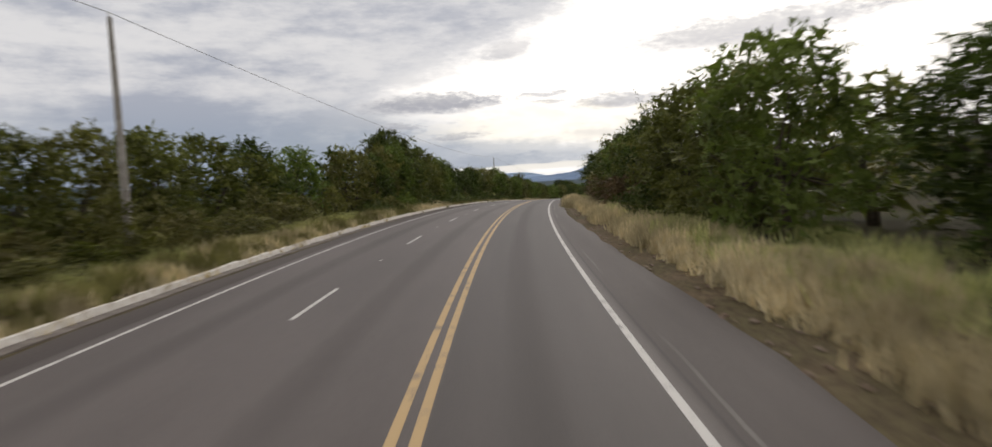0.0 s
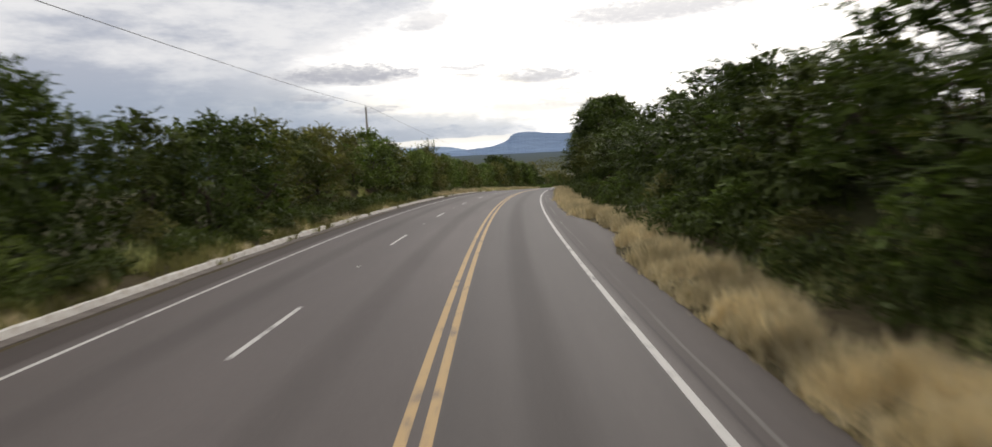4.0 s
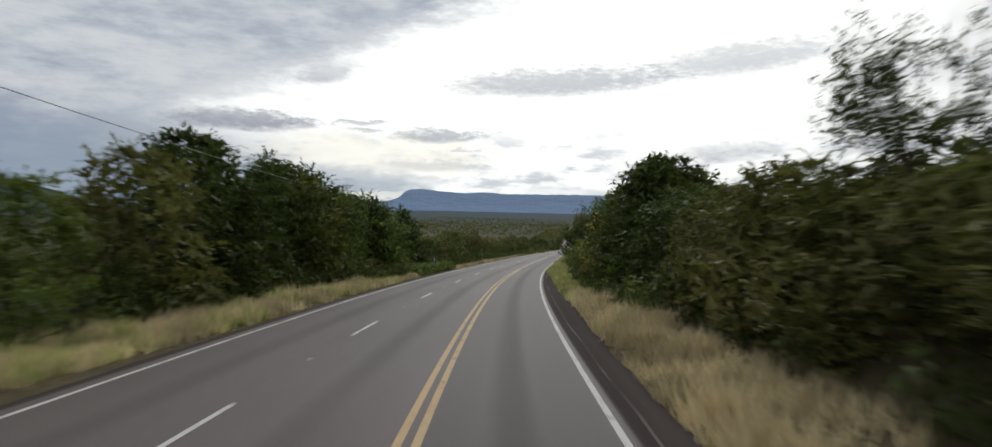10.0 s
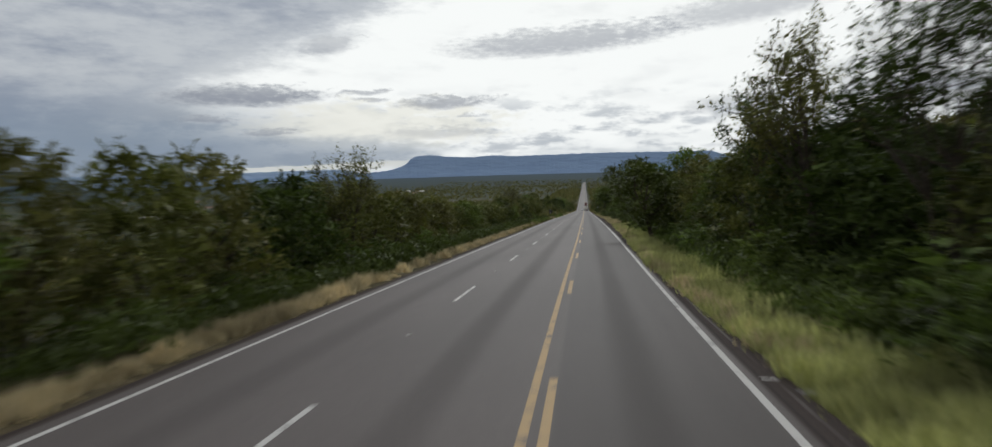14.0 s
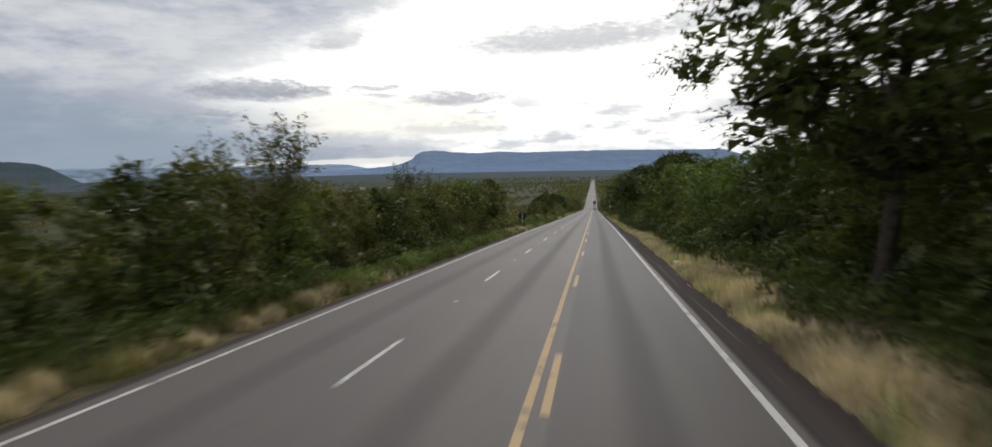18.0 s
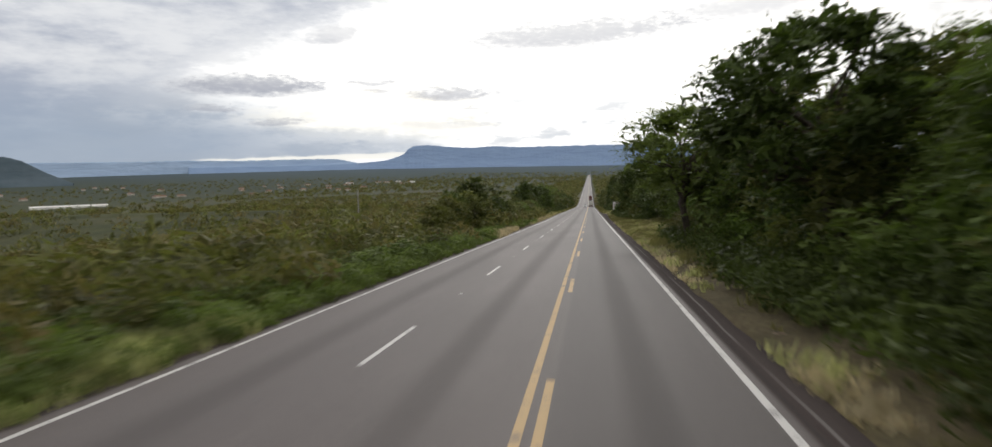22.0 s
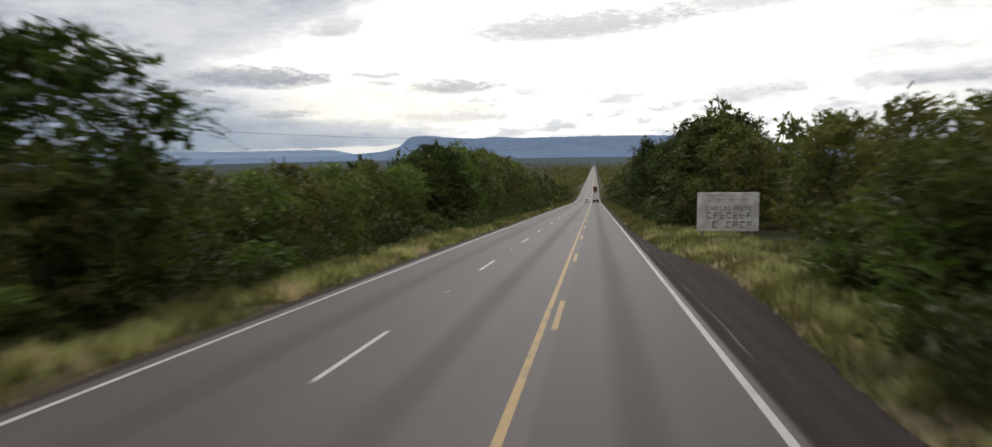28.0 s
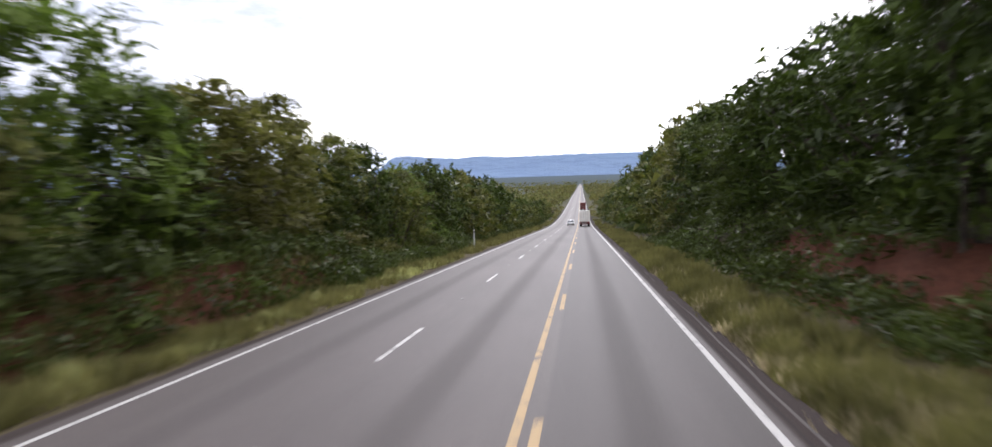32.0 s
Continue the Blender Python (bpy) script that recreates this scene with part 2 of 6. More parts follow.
def mat_asphalt():
    k = Nodes("asphalt")
    uv = k.n("ShaderNodeUVMap")
    uv.uv_map = "road"
    sep = k.n("ShaderNodeSeparateXYZ")
    k.put(uv.outputs[0], sep.inputs[0])
    o, s = sep.outputs[0], sep.outputs[1]
    pos = k.world()
    long_streak = k.noise(k.scaled(uv.outputs[0], (1.6, 0.03, 1)), 1.0, 5)
    patch = k.noise(k.scaled(uv.outputs[0], (0.35, 0.06, 1)), 1.0, 4)
    grain = k.noise(pos, 55.0, 3, 0.7)
    base = k.mix(k.ramp(patch, 0.3, 0.7), (0.105, 0.089, 0.083), (0.134, 0.114, 0.107))
    # oil-dark middle of each lane, polished wheel tracks
    dark = None
    for c in (1.85, -1.75, -5.25):
        d = k.math("ABSOLUTE", k.math("SUBTRACT", o, c))
        f = k.ramp(k.math("ADD", d, k.math("MULTIPLY", long_streak, 0.35)), 0.2, 0.85, 1.0, 0.0)
        dark = f if dark is None else k.math("MAXIMUM", dark, f)
    base = k.mix(k.math("MULTIPLY", dark, 0.32), base, (0.062, 0.055, 0.053))
    heavy = k.math("MULTIPLY", k.ramp(o, 0.30, 0.45), k.ramp(o, 3.5, 3.62, 1.0, 0.0))
    base = k.mix(k.math("MULTIPLY", heavy, k.ramp(long_streak, 0.3, 0.7, 0.66, 0.5)), base, (0.062, 0.054, 0.051))
    # coarser, browner shoulder seal
    sh = k.math("MAXIMUM", k.ramp(o, 3.75, 3.95), k.ramp(o, -7.5, -7.2, 1.0, 0.0))
    old = k.math("MAXIMUM", k.ramp(s, 165.0, 205.0), k.math("MULTIPLY", k.ramp(o, 0.0, 0.1, 1.0, 0.0), k.ramp(s, 185.0, 225.0, 0.25, 1.0)))
    sh = k.math("MULTIPLY", sh, k.ramp(old, 0.0, 1.0, 0.42, 0.9))
    base = k.mix(sh, base, k.mix(k.ramp(long_streak, 0.35, 0.65), (0.044, 0.034, 0.031), (0.066, 0.052, 0.048)))
    seam = k.ramp(k.math("ABSOLUTE", k.math("SUBTRACT", k.math("ADD", o, k.math("MULTIPLY", long_streak, 0.12)), 4.02)), 0.0, 0.05, 1.0, 0.0)
    base = k.mix(k.math("MULTIPLY", seam, 0.6), base, (0.05, 0.046, 0.045))
    joint = k.ramp(k.math("ABSOLUTE", k.math("SUBTRACT", k.math("ADD", o, k.math("MULTIPLY", patch, 0.5)), 4.42)), 0.015, 0.05, 1.0, 0.0)
    base = k.mix(k.math("MULTIPLY", joint, k.ramp(k.noise(k.scaled(uv.outputs[0], (0.2, 0.09, 1)), 1.0, 3), 0.42, 0.6, 0.0, 0.75)), base, (0.19, 0.175, 0.165))
    base = k.mix(k.ramp(long_streak, 0.55, 0.8, 0.0, 0.06), base, (0.19, 0.18, 0.175))
    mott = k.noise(pos, 7.0, 5, 0.7)
    base = k.mix(k.ramp(mott, 0.35, 0.7, 0.0, 0.22), base, (0.070, 0.062, 0.060))
    hv = k.n("ShaderNodeHueSaturation")
    k.put(base, hv.inputs["Color"])
    k.put(k.ramp(grain, 0.3, 0.72, 0.8, 1.32), hv.inputs["Value"])
    col = hv.outputs[0]
    k.bump(grain, 0.35, 0.012)
    k.done(col, k.math("MAXIMUM", k.ramp(dark, 0, 1, 0.64, 0.72), k.ramp(sh, 0, 1, 0.5, 0.96)), 0, 0.36)
    k.put(k.ramp(sh, 0, 1, 0.36, 0.06), k.bsdf.inputs["Specular IOR Level"])
    return k.mat


def mat_paint(name, c, worn):
    k = Nodes(name)
    pos = k.world()
    wear = k.ramp(k.math("ADD", k.noise(pos, 2.2, 6, 0.7), k.math("MULTIPLY", k.noise(pos, 40, 2), 0.25)), worn, worn + 0.14)
    k.bump(k.noise(pos, 60, 2), 0.25, 0.01)
    return k.done(k.mix(wear, c, (0.17, 0.155, 0.15)), 0.7)


def mat_ground():
    k = Nodes("soil_litter_and_haze")
    pos = k.world()
    a, b, c = k.noise(pos, 0.035, 5), k.noise(pos, 0.35, 6, 0.65), k.noise(pos, 6.0, 5, 0.7)
    uv = k.n("ShaderNodeUVMap")
    uv.uv_map = "road"
    sep = k.n("ShaderNodeSeparateXYZ")
    k.put(uv.outputs[0], sep.inputs[0])
    sep0 = sep.outputs[0]
    soil = k.mix(k.ramp(b, 0.35, 0.65), (0.050, 0.034, 0.022), (0.085, 0.062, 0.040))
    green = k.mix(k.ramp(c, 0.3, 0.7), (0.026, 0.034, 0.012), (0.060, 0.062, 0.025))
    open_land = k.ramp(sep0, -24.0, -13.0, 1.0, 0.0)
    soil = k.mix(open_land, soil, k.mix(k.ramp(b, 0.35, 0.65), (0.060, 0.052, 0.028), (0.110, 0.088, 0.052)))
    col = k.mix(k.ramp(k.math("ADD", a, k.math("MULTIPLY", b, 0.5)), 0.58, 0.78), green, k.mix(0.5, green, soil))
    verge = k.math("MULTIPLY", k.ramp(k.math("ABSOLUTE", k.math("ADD", sep.outputs[0], 1.6)), 8.5, 12.0, 1.0, 0.0), k.ramp(sep.outputs[1], 800.0, 1000.0, 1.0, 0.0))
    dirt = k.math("MULTIPLY", k.math("MULTIPLY", k.ramp(sep.outputs[1], 62.0, 90.0, 1.0, 0.0), k.ramp(sep.outputs[0], 5.0, 5.4)), k.ramp(k.math("ADD", sep.outputs[0], b), 7.1, 7.9, 1.0, 0.0))
    col = k.mix(dirt, col, k.mix(k.ramp(c, 0.3, 0.7), (0.185, 0.112, 0.078), (0.30, 0.21, 0.15)))
    cut = k.n("ShaderNodeAttribute")
    cut.attribute_name = "cut"
    col = k.mix(k.math("MULTIPLY", verge, k.ramp(b, 0.3, 0.6, 0.5, 1.0)), col, k.mix(k.ramp(c, 0.35, 0.65), (0.075, 0.056, 0.036), (0.145, 0.122, 0.064)))
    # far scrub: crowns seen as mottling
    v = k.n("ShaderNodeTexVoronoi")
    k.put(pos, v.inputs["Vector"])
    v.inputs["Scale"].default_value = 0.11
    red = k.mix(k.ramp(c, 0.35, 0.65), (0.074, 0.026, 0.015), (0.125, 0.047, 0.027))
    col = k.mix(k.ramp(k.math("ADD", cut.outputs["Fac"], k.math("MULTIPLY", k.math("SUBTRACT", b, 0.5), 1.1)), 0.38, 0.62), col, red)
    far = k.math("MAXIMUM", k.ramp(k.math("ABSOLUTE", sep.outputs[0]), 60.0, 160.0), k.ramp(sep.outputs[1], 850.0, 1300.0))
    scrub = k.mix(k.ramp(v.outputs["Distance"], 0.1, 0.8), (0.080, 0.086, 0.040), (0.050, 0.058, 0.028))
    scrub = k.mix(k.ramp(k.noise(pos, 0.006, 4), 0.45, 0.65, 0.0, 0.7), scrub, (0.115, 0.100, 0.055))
    # distance haze painted into the colour: scrub turns blue-green, then blue-grey
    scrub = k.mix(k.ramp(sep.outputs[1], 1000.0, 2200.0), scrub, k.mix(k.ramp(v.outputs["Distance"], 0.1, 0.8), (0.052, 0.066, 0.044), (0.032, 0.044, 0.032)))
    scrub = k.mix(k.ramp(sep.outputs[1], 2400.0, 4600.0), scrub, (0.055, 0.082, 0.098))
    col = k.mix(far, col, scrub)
    k.bump(k.math("ADD", c, k.math("MULTIPLY", b, 2.0)), 0.6, 0.12)
    return k.done(col, 0.95, 0, 0.15)


def mat_leaf(name, c1, c2, c3, trans=0.3, tint=(1.3, 1.5, 0.7), patch=None, size=0.45, drift=(0.6, 1.45)):
    """Leaves: shades from blade to blade, c3 on some plants, patch in some stretches, all a little lighter and darker in drifts."""
    k = Nodes(name)
    geo = k.n("ShaderNodeNewGeometry")
    oi = k.n("ShaderNodeObjectInfo")
    r, ro = geo.outputs["Random Per Island"], oi.outputs["Random"]
    col = k.mix(r, c1, c2)
    col = k.mix(k.math("MULTIPLY", k.ramp(ro, 0.35, 1.0), 0.75), col, c3)
    if patch:
        col = k.mix(k.ramp(k.noise(geo.outputs["Position"], 0.13, 3, 0.6), 0.42, 0.62), col, patch)
    hv = k.n("ShaderNodeHueSaturation")
    k.put(col, hv.inputs["Color"])
    k.put(k.ramp(k.noise(geo.outputs["Position"], size, 4, 0.6), 0.3, 0.7, *drift), hv.inputs["Value"])
    col = hv.outputs[0]
    k.done(col, 0.55, 0, 0.14)
    tr = k.n("ShaderNodeBsdfTranslucent")
    k.put(k.mix(1.0, col, tint, "MULTIPLY"), tr.inputs[0])
    ms = k.n("ShaderNodeMixShader")
    ms.inputs[0].default_value = trans
    k.put(k.bsdf.outputs[0], ms.inputs[1])
    k.put(tr.outputs[0], ms.inputs[2])
    k.put(ms.outputs[0], k.nt.nodes["Material Output"].inputs[0])
    return k.mat


def mat_simple(name, c1, c2, scale, rough=0.7, metal=0.0, bump=0.2, dist=0.01, spec=0.4):
    k = Nodes(name)
    pos = k.coord()
    a, b = k.noise(pos, scale, 5, 0.6), k.noise(pos, scale * 9, 3, 0.6)
    col = k.mix(k.ramp(k.math("ADD", a, k.math("MULTIPLY", b, 0.35)), 0.5, 0.85), c1, c2)
    k.bump(b, bump, dist)
    return k.done(col, rough, metal, spec)


M_ASPHALT = mat_asphalt()
M_YELLOW = mat_paint("yellow_road_paint", (0.54, 0.375, 0.19), 0.66)
M_WHITE = mat_paint("white_road_paint", (0.62, 0.60, 0.57), 0.66)
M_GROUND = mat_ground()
M_KERB = mat_simple("limewashed_concrete", (0.82, 0.80, 0.75), (0.58, 0.52, 0.45), 2.5, 0.85, bump=0.5)
M_LEAF = mat_leaf("leaves_green", (0.032, 0.046, 0.012), (0.080, 0.108, 0.028), (0.078, 0.090, 0.026), 0.22)
M_LEAF_OLIVE = mat_leaf("leaves_olive", (0.072, 0.080, 0.024), (0.168, 0.174, 0.054), (0.150, 0.138, 0.050), 0.25)
M_LEAF_BRIGHT = mat_leaf("leaves_bright", (0.076, 0.110, 0.026), (0.160, 0.208, 0.058), (0.132, 0.158, 0.048))
M_FLOWER = mat_leaf("yellow_flowers", (0.72, 0.50, 0.03), (0.88, 0.66, 0.06), (0.74, 0.50, 0.03), 0.35, (1.2, 1.1, 0.6))
M_SCRUB = mat_leaf("scrub_leaves", (0.098, 0.106, 0.032), (0.160, 0.166, 0.054), (0.13, 0.13, 0.05), 0.3, patch=(0.138, 0.110, 0.046), size=0.2, drift=(0.42, 1.6))
M_DUSTY = mat_leaf("dusty_leaves", (0.075, 0.078, 0.030), (0.215, 0.200, 0.082), (0.17, 0.15, 0.062), 0.2)
M_BROWN = mat_leaf("dry_brown_leaves", (0.105, 0.070, 0.040), (0.20, 0.145, 0.085), (0.17, 0.135, 0.070), 0.2, (1.2, 1.1, 0.8))
M_GRASS_DRY = mat_leaf("dry_grass", (0.46, 0.39, 0.245), (0.68, 0.595, 0.41), (0.50, 0.435, 0.275), 0.3, (1.1, 1.05, 0.8))
M_GRASS = mat_leaf("green_grass", (0.25, 0.265, 0.11), (0.60, 0.59, 0.30), (0.42, 0.41, 0.19), 0.3, (1.2, 1.25, 0.8))
M_GRASS_DEEP = mat_leaf("verge_grass", (0.095, 0.110, 0.036), (0.27, 0.255, 0.110), (0.21, 0.185, 0.080), 0.3, (1.2, 1.25, 0.8))
M_BARK = mat_simple("bark", (0.11, 0.085, 0.062), (0.045, 0.035, 0.028), 6, 0.9, bump=0.8, dist=0.03)
M_CONCRETE = mat_simple("grey_concrete", (0.36, 0.34, 0.31), (0.24, 0.22, 0.20), 3, 0.9, bump=0.4)
M_STEEL = mat_simple("galvanised_steel", (0.42, 0.42, 0.41), (0.28, 0.27, 0.26), 8, 0.45, 0.7)
M_BLACK = mat_simple("dark_sign_back", (0.018, 0.018, 0.019), (0.035, 0.033, 0.032), 5, 0.6)
M_RUBBER = mat_simple("tyre_rubber", (0.016, 0.016, 0.016), (0.03, 0.028, 0.027), 9, 0.85)
M_BOX = mat_simple("white_truck_panel", (0.90, 0.88, 0.83), (0.80, 0.77, 0.71), 0.7, 0.45, bump=0.05)
M_DKRED = mat_simple("dark_red_paint", (0.14, 0.022, 0.018), (0.08, 0.02, 0.018), 3, 0.5, bump=0.05)
M_LAMP = mat_simple("red_lamp_glass", (0.42, 0.02, 0.015), (0.3, 0.02, 0.015), 5, 0.25, bump=0.02)
M_CARWHITE = mat_simple("white_car_paint", (0.70, 0.70, 0.70), (0.62, 0.62, 0.61), 1, 0.25, bump=0.01, spec=0.5)
M_GLASSDARK = mat_simple("tinted_glass", (0.02, 0.024, 0.028), (0.03, 0.034, 0.038), 2, 0.08, bump=0.0, spec=0.6)
M_WIRE = mat_simple("aluminium_wire", (0.16, 0.16, 0.165), (0.1, 0.1, 0.1), 10, 0.5, 0.5)


# ================= the line of the road =================
HEAD = [-26.19, -23.88, -21.56, -19.35, -17.56, -15.95, -14.16, -12.18, -10.21, -8.24, -6.36, -4.39, -2.4, -0.71, 0.19, 0.34, 0.12, 0.01, 0.06, 0.11, 0.0]
GRADE = [0.0185, 0.0119, 0.0051, -0.0057, -0.0177, -0.0267, -0.0343, -0.0406, -0.0489, -0.0567, -0.0603, -0.0594, -0.0596, -0.0575, -0.0548, -0.0538,
         -0.0549, -0.0571, -0.0587, -0.0581, -0.0588, -0.0605, -0.0613, -0.0621, -0.0616, -0.0594, -0.0576, -0.0579, -0.0597, -0.0605, -0.0594, -0.0589,
         -0.0594, -0.06, -0.0607, -0.0612, -0.060, -0.052, -0.042, -0.032, -0.024, -0.018, -0.014, -0.011, -0.010]
BANK = [-0.0028, -0.0031, -0.0029, -0.0049, -0.0056, -0.0057, -0.0037, -0.0045, -0.0063, -0.0048, -0.0073, -0.0067, -0.0105, -0.0086, -0.0048, -0.0061,
        -0.0107, -0.0139, -0.0123, -0.0104, -0.0099, -0.0151, -0.0145, -0.0146, -0.0136, -0.0137, -0.014, -0.0079, -0.0057, -0.0039, -0.0003, -0.0032,
        -0.0043, -0.0032, -0.002, -0.0012, -0.0005, 0.0]
STEP = np.arange(-25.0, 5401.0)


def smooth_table(tab):
    v = np.interp(STEP, -25 + 25 * np.arange(len(tab)), tab)
    return np.convolve(np.pad(v, 12, "edge"), np.ones(25) / 25, "valid")


_h = np.radians(smooth_table(HEAD))
_g = smooth_table(GRADE)
_g = np.where(STEP > 2900, -0.010 + np.clip((STEP - 2900) / 500, 0, 1) * 0.026, _g)
_b = np.interp(STEP, -25 + 25 * np.arange(len(BANK)), BANK)


def _run(v):
    return np.concatenate([[0], np.cumsum((v[1:] + v[:-1]) / 2)])


_x, _y, _z = _run(np.sin(_h)), _run(np.cos(_h)), _run(_g)


def axis(s):
    """Heading, x, y, z and crossfall of the road at s metres."""
    s = np.asarray(s, float)
    d = np.minimum(s + 25, 0.0)
    return (np.interp(s, STEP, _h), np.interp(s, STEP, _x) + d * math.sin(_h[0]), np.interp(s, STEP, _y) + d * math.cos(_h[0]),
            np.interp(s, STEP, _z) + d * _g[0] * np.exp(d / 400), np.interp(s, STEP, _b))


def on_road(s, o, up=0.0):
    """Points s metres along and o metres to the right of the yellow line."""
    h, x, y, z, b = axis(s)
    o = np.asarray(o, float)
    return np.stack([x + o * np.cos(h), y - o * np.sin(h), z - o * b + up], -1)


def sstep(v, lo, hi):
    t = np.clip((np.asarray(v, float) - lo) / (hi - lo), 0, 1)
    return t * t * (3 - 2 * t)


def wave(x, y):
    return (np.sin(x * 0.37 + 1.3 * np.sin(y * 0.21)) + np.sin(y * 0.53 + 0.7 * np.sin(x * 0.29)) + 0.6 * np.sin(x * 1.1 + y * 0.83)) / 2.6


def red_cut(s):
    """How far the roadside bank is cut into red soil, on the uphill side and on the downhill side."""
    up = sstep(s, 40, 110) * (1 - sstep(s, 235, 262)) + sstep(s, 690, 715) * (1 - sstep(s, 790, 830))
    down = sstep(s, 128, 140) * (1 - sstep(s, 156, 168)) + sstep(s, 718, 726) * (1 - sstep(s, 764, 774))
    return up, down


def on_ground(s, o):
    """Points of the ground sheet beside the road."""
    s, o = np.broadcast_arrays(np.asarray(s, float), np.asarray(o, float))
    h, x, y, z, b = axis(s)
    u = np.abs(o)
    hh = h * (1 - sstep(u, 40, 260))
    up, down = red_cut(s)
    valley = -76 + sstep(y, 2600, 5200) * 46
    right = 0.25 * sstep(o, 6, 9) + up * 1.9 * sstep(o, 8.4, 10.6) + sstep(s, 60, 200) * (1 - sstep(s, 640, 820)) * 0.066 * np.clip(o - 10, 0, 170) + 0.2 * sstep(s, 285, 345) * (1 - sstep(s, 440, 510)) * np.clip(o - 15, 0, 76)
    k = sstep(s, 215, 330) * (1 - 0.85 * sstep(s, 620, 720))
    left = down * 1.6 * np.where(s > 600, sstep(u, 9.9, 11.4), sstep(u, 11.5, 13.5)) - k * (0.35 * sstep(u, 8.5, 11) + 0.085 * np.clip(u - 10.5, 0, 900)) + 0.2 * sstep(u, 9.3, 11) * (1 - k)
    zz = z - np.clip(o, -9, 9) * b + np.where(o > 0, right, left) - 0.12 * (1 - sstep(u, 5.3, 6.4)) - 0.02
    zz = zz + 0.09 * wave(x + o, y) * sstep(u, 8, 12) * (1 + 2 * sstep(u, 15, 60))
    far = sstep(u, 170, 900)
    zz = zz * (1 - far) + np.minimum(zz, valley) * far if np.ndim(zz) else zz
    zz = np.maximum(zz, valley - 4 * sstep(u, 900, 2000)) + 0.0
    return np.stack([x + o * np.cos(hh), y - o * np.sin(hh), zz], -1)


def gz(s, o):
    return float(on_ground(np.array([s]), np.array([o]))[0, 2])


# ================= small mesh helpers =================
def mesh_from(name, verts, faces, mats, uv=None, smooth=False):
    me = bpy.data.meshes.new(name)
    me.from_pydata([tuple(v) for v in verts], [], [tuple(f) for f in faces])
    for mt in mats if isinstance(mats, (list, tuple)) else [mats]:
        me.materials.append(mt)
    if uv is not None:
        lay = me.uv_layers.new(name="road")
        idx = np.empty(len(me.loops), np.int32)
        me.loops.foreach_get("vertex_index", idx)
        lay.data.foreach_set("uv", np.asarray(uv, np.float32)[idx].ravel())
    if smooth:
        me.polygons.foreach_set("use_smooth", np.ones(len(me.polygons), bool))
    me.update()
    return me


def tris_mesh(name, v, mats, mat_index=None):
    """A mesh of loose triangles from an array (n, 3, 3)."""
    v = np.asarray(v, np.float32).reshape(-1, 3)
    n = len(v) // 3
    me = bpy.data.meshes.new(name)
    me.vertices.add(len(v))
    me.vertices.foreach_set("co", v.ravel())
    me.loops.add(len(v))
    me.loops.foreach_set("vertex_index", np.arange(len(v), dtype=np.int32))
    me.polygons.add(n)
    me.polygons.foreach_set("loop_start", np.arange(0, len(v), 3, dtype=np.int32))
    me.polygons.foreach_set("loop_total", np.full(n, 3, np.int32))
    for mt in mats if isinstance(mats, (list, tuple)) else [mats]:
        me.materials.append(mt)
    if mat_index is not None:
        me.polygons.foreach_set("material_index", np.asarray(mat_index, np.int32))
    me.update(calc_edges=True)
    me.validate()
    return me


def grid_faces(nr, nc):
    i = np.arange((nr - 1) * (nc - 1))
    r, c = i // (nc - 1), i % (nc - 1)
    a = r * nc + c
    return np.stack([a, a + 1, a + nc + 1, a + nc], 1)


def part(name, bm, material, parent, label="", smooth=False):
    me = bpy.data.meshes.new(name)
    bm.to_mesh(me)
    bm.free()
    me.materials.append(material)
    if smooth:
        me.polygons.foreach_set("use_smooth", np.ones(len(me.polygons), bool))
    ob = new(name, me)
    ob.parent = parent
    return tagged(ob, label)


def box(bm, x0, x1, y0, y1, z0, z1, bevel=0.0):
    r = bmesh.ops.create_cube(bm, size=1.0)
    vs = r["verts"]
    bmesh.ops.scale(bm, vec=(x1 - x0, y1 - y0, z1 - z0), verts=vs)
    bmesh.ops.translate(bm, vec=((x0 + x1) / 2, (y0 + y1) / 2, (z0 + z1) / 2), verts=vs)
    if bevel:
        es = list({e for v in vs for e in v.link_edges})
        bmesh.ops.bevel(bm, geom=es, offset=bevel, segments=2, affect="EDGES", profile=0.6)
    return bm


def tube(bm, a, b, ra, rb, n=8):
    a, b = Vector(a), Vector(b)
    r = bmesh.ops.create_cone(bm, cap_ends=True, segments=n, radius1=ra, radius2=rb, depth=(b - a).length)
    m = Matrix.Translation((a + b) / 2) @ (b - a).to_track_quat("Z", "Y").to_matrix().to_4x4()
    bmesh.ops.transform(bm, matrix=m, verts=r["verts"])
    return bm


def thing(name, m, label, category, group="", kind=""):
    e = new(name)
    e.empty_display_size = 0.3
    e.matrix_world = m
    return tagged(e, label, category, group, kind)


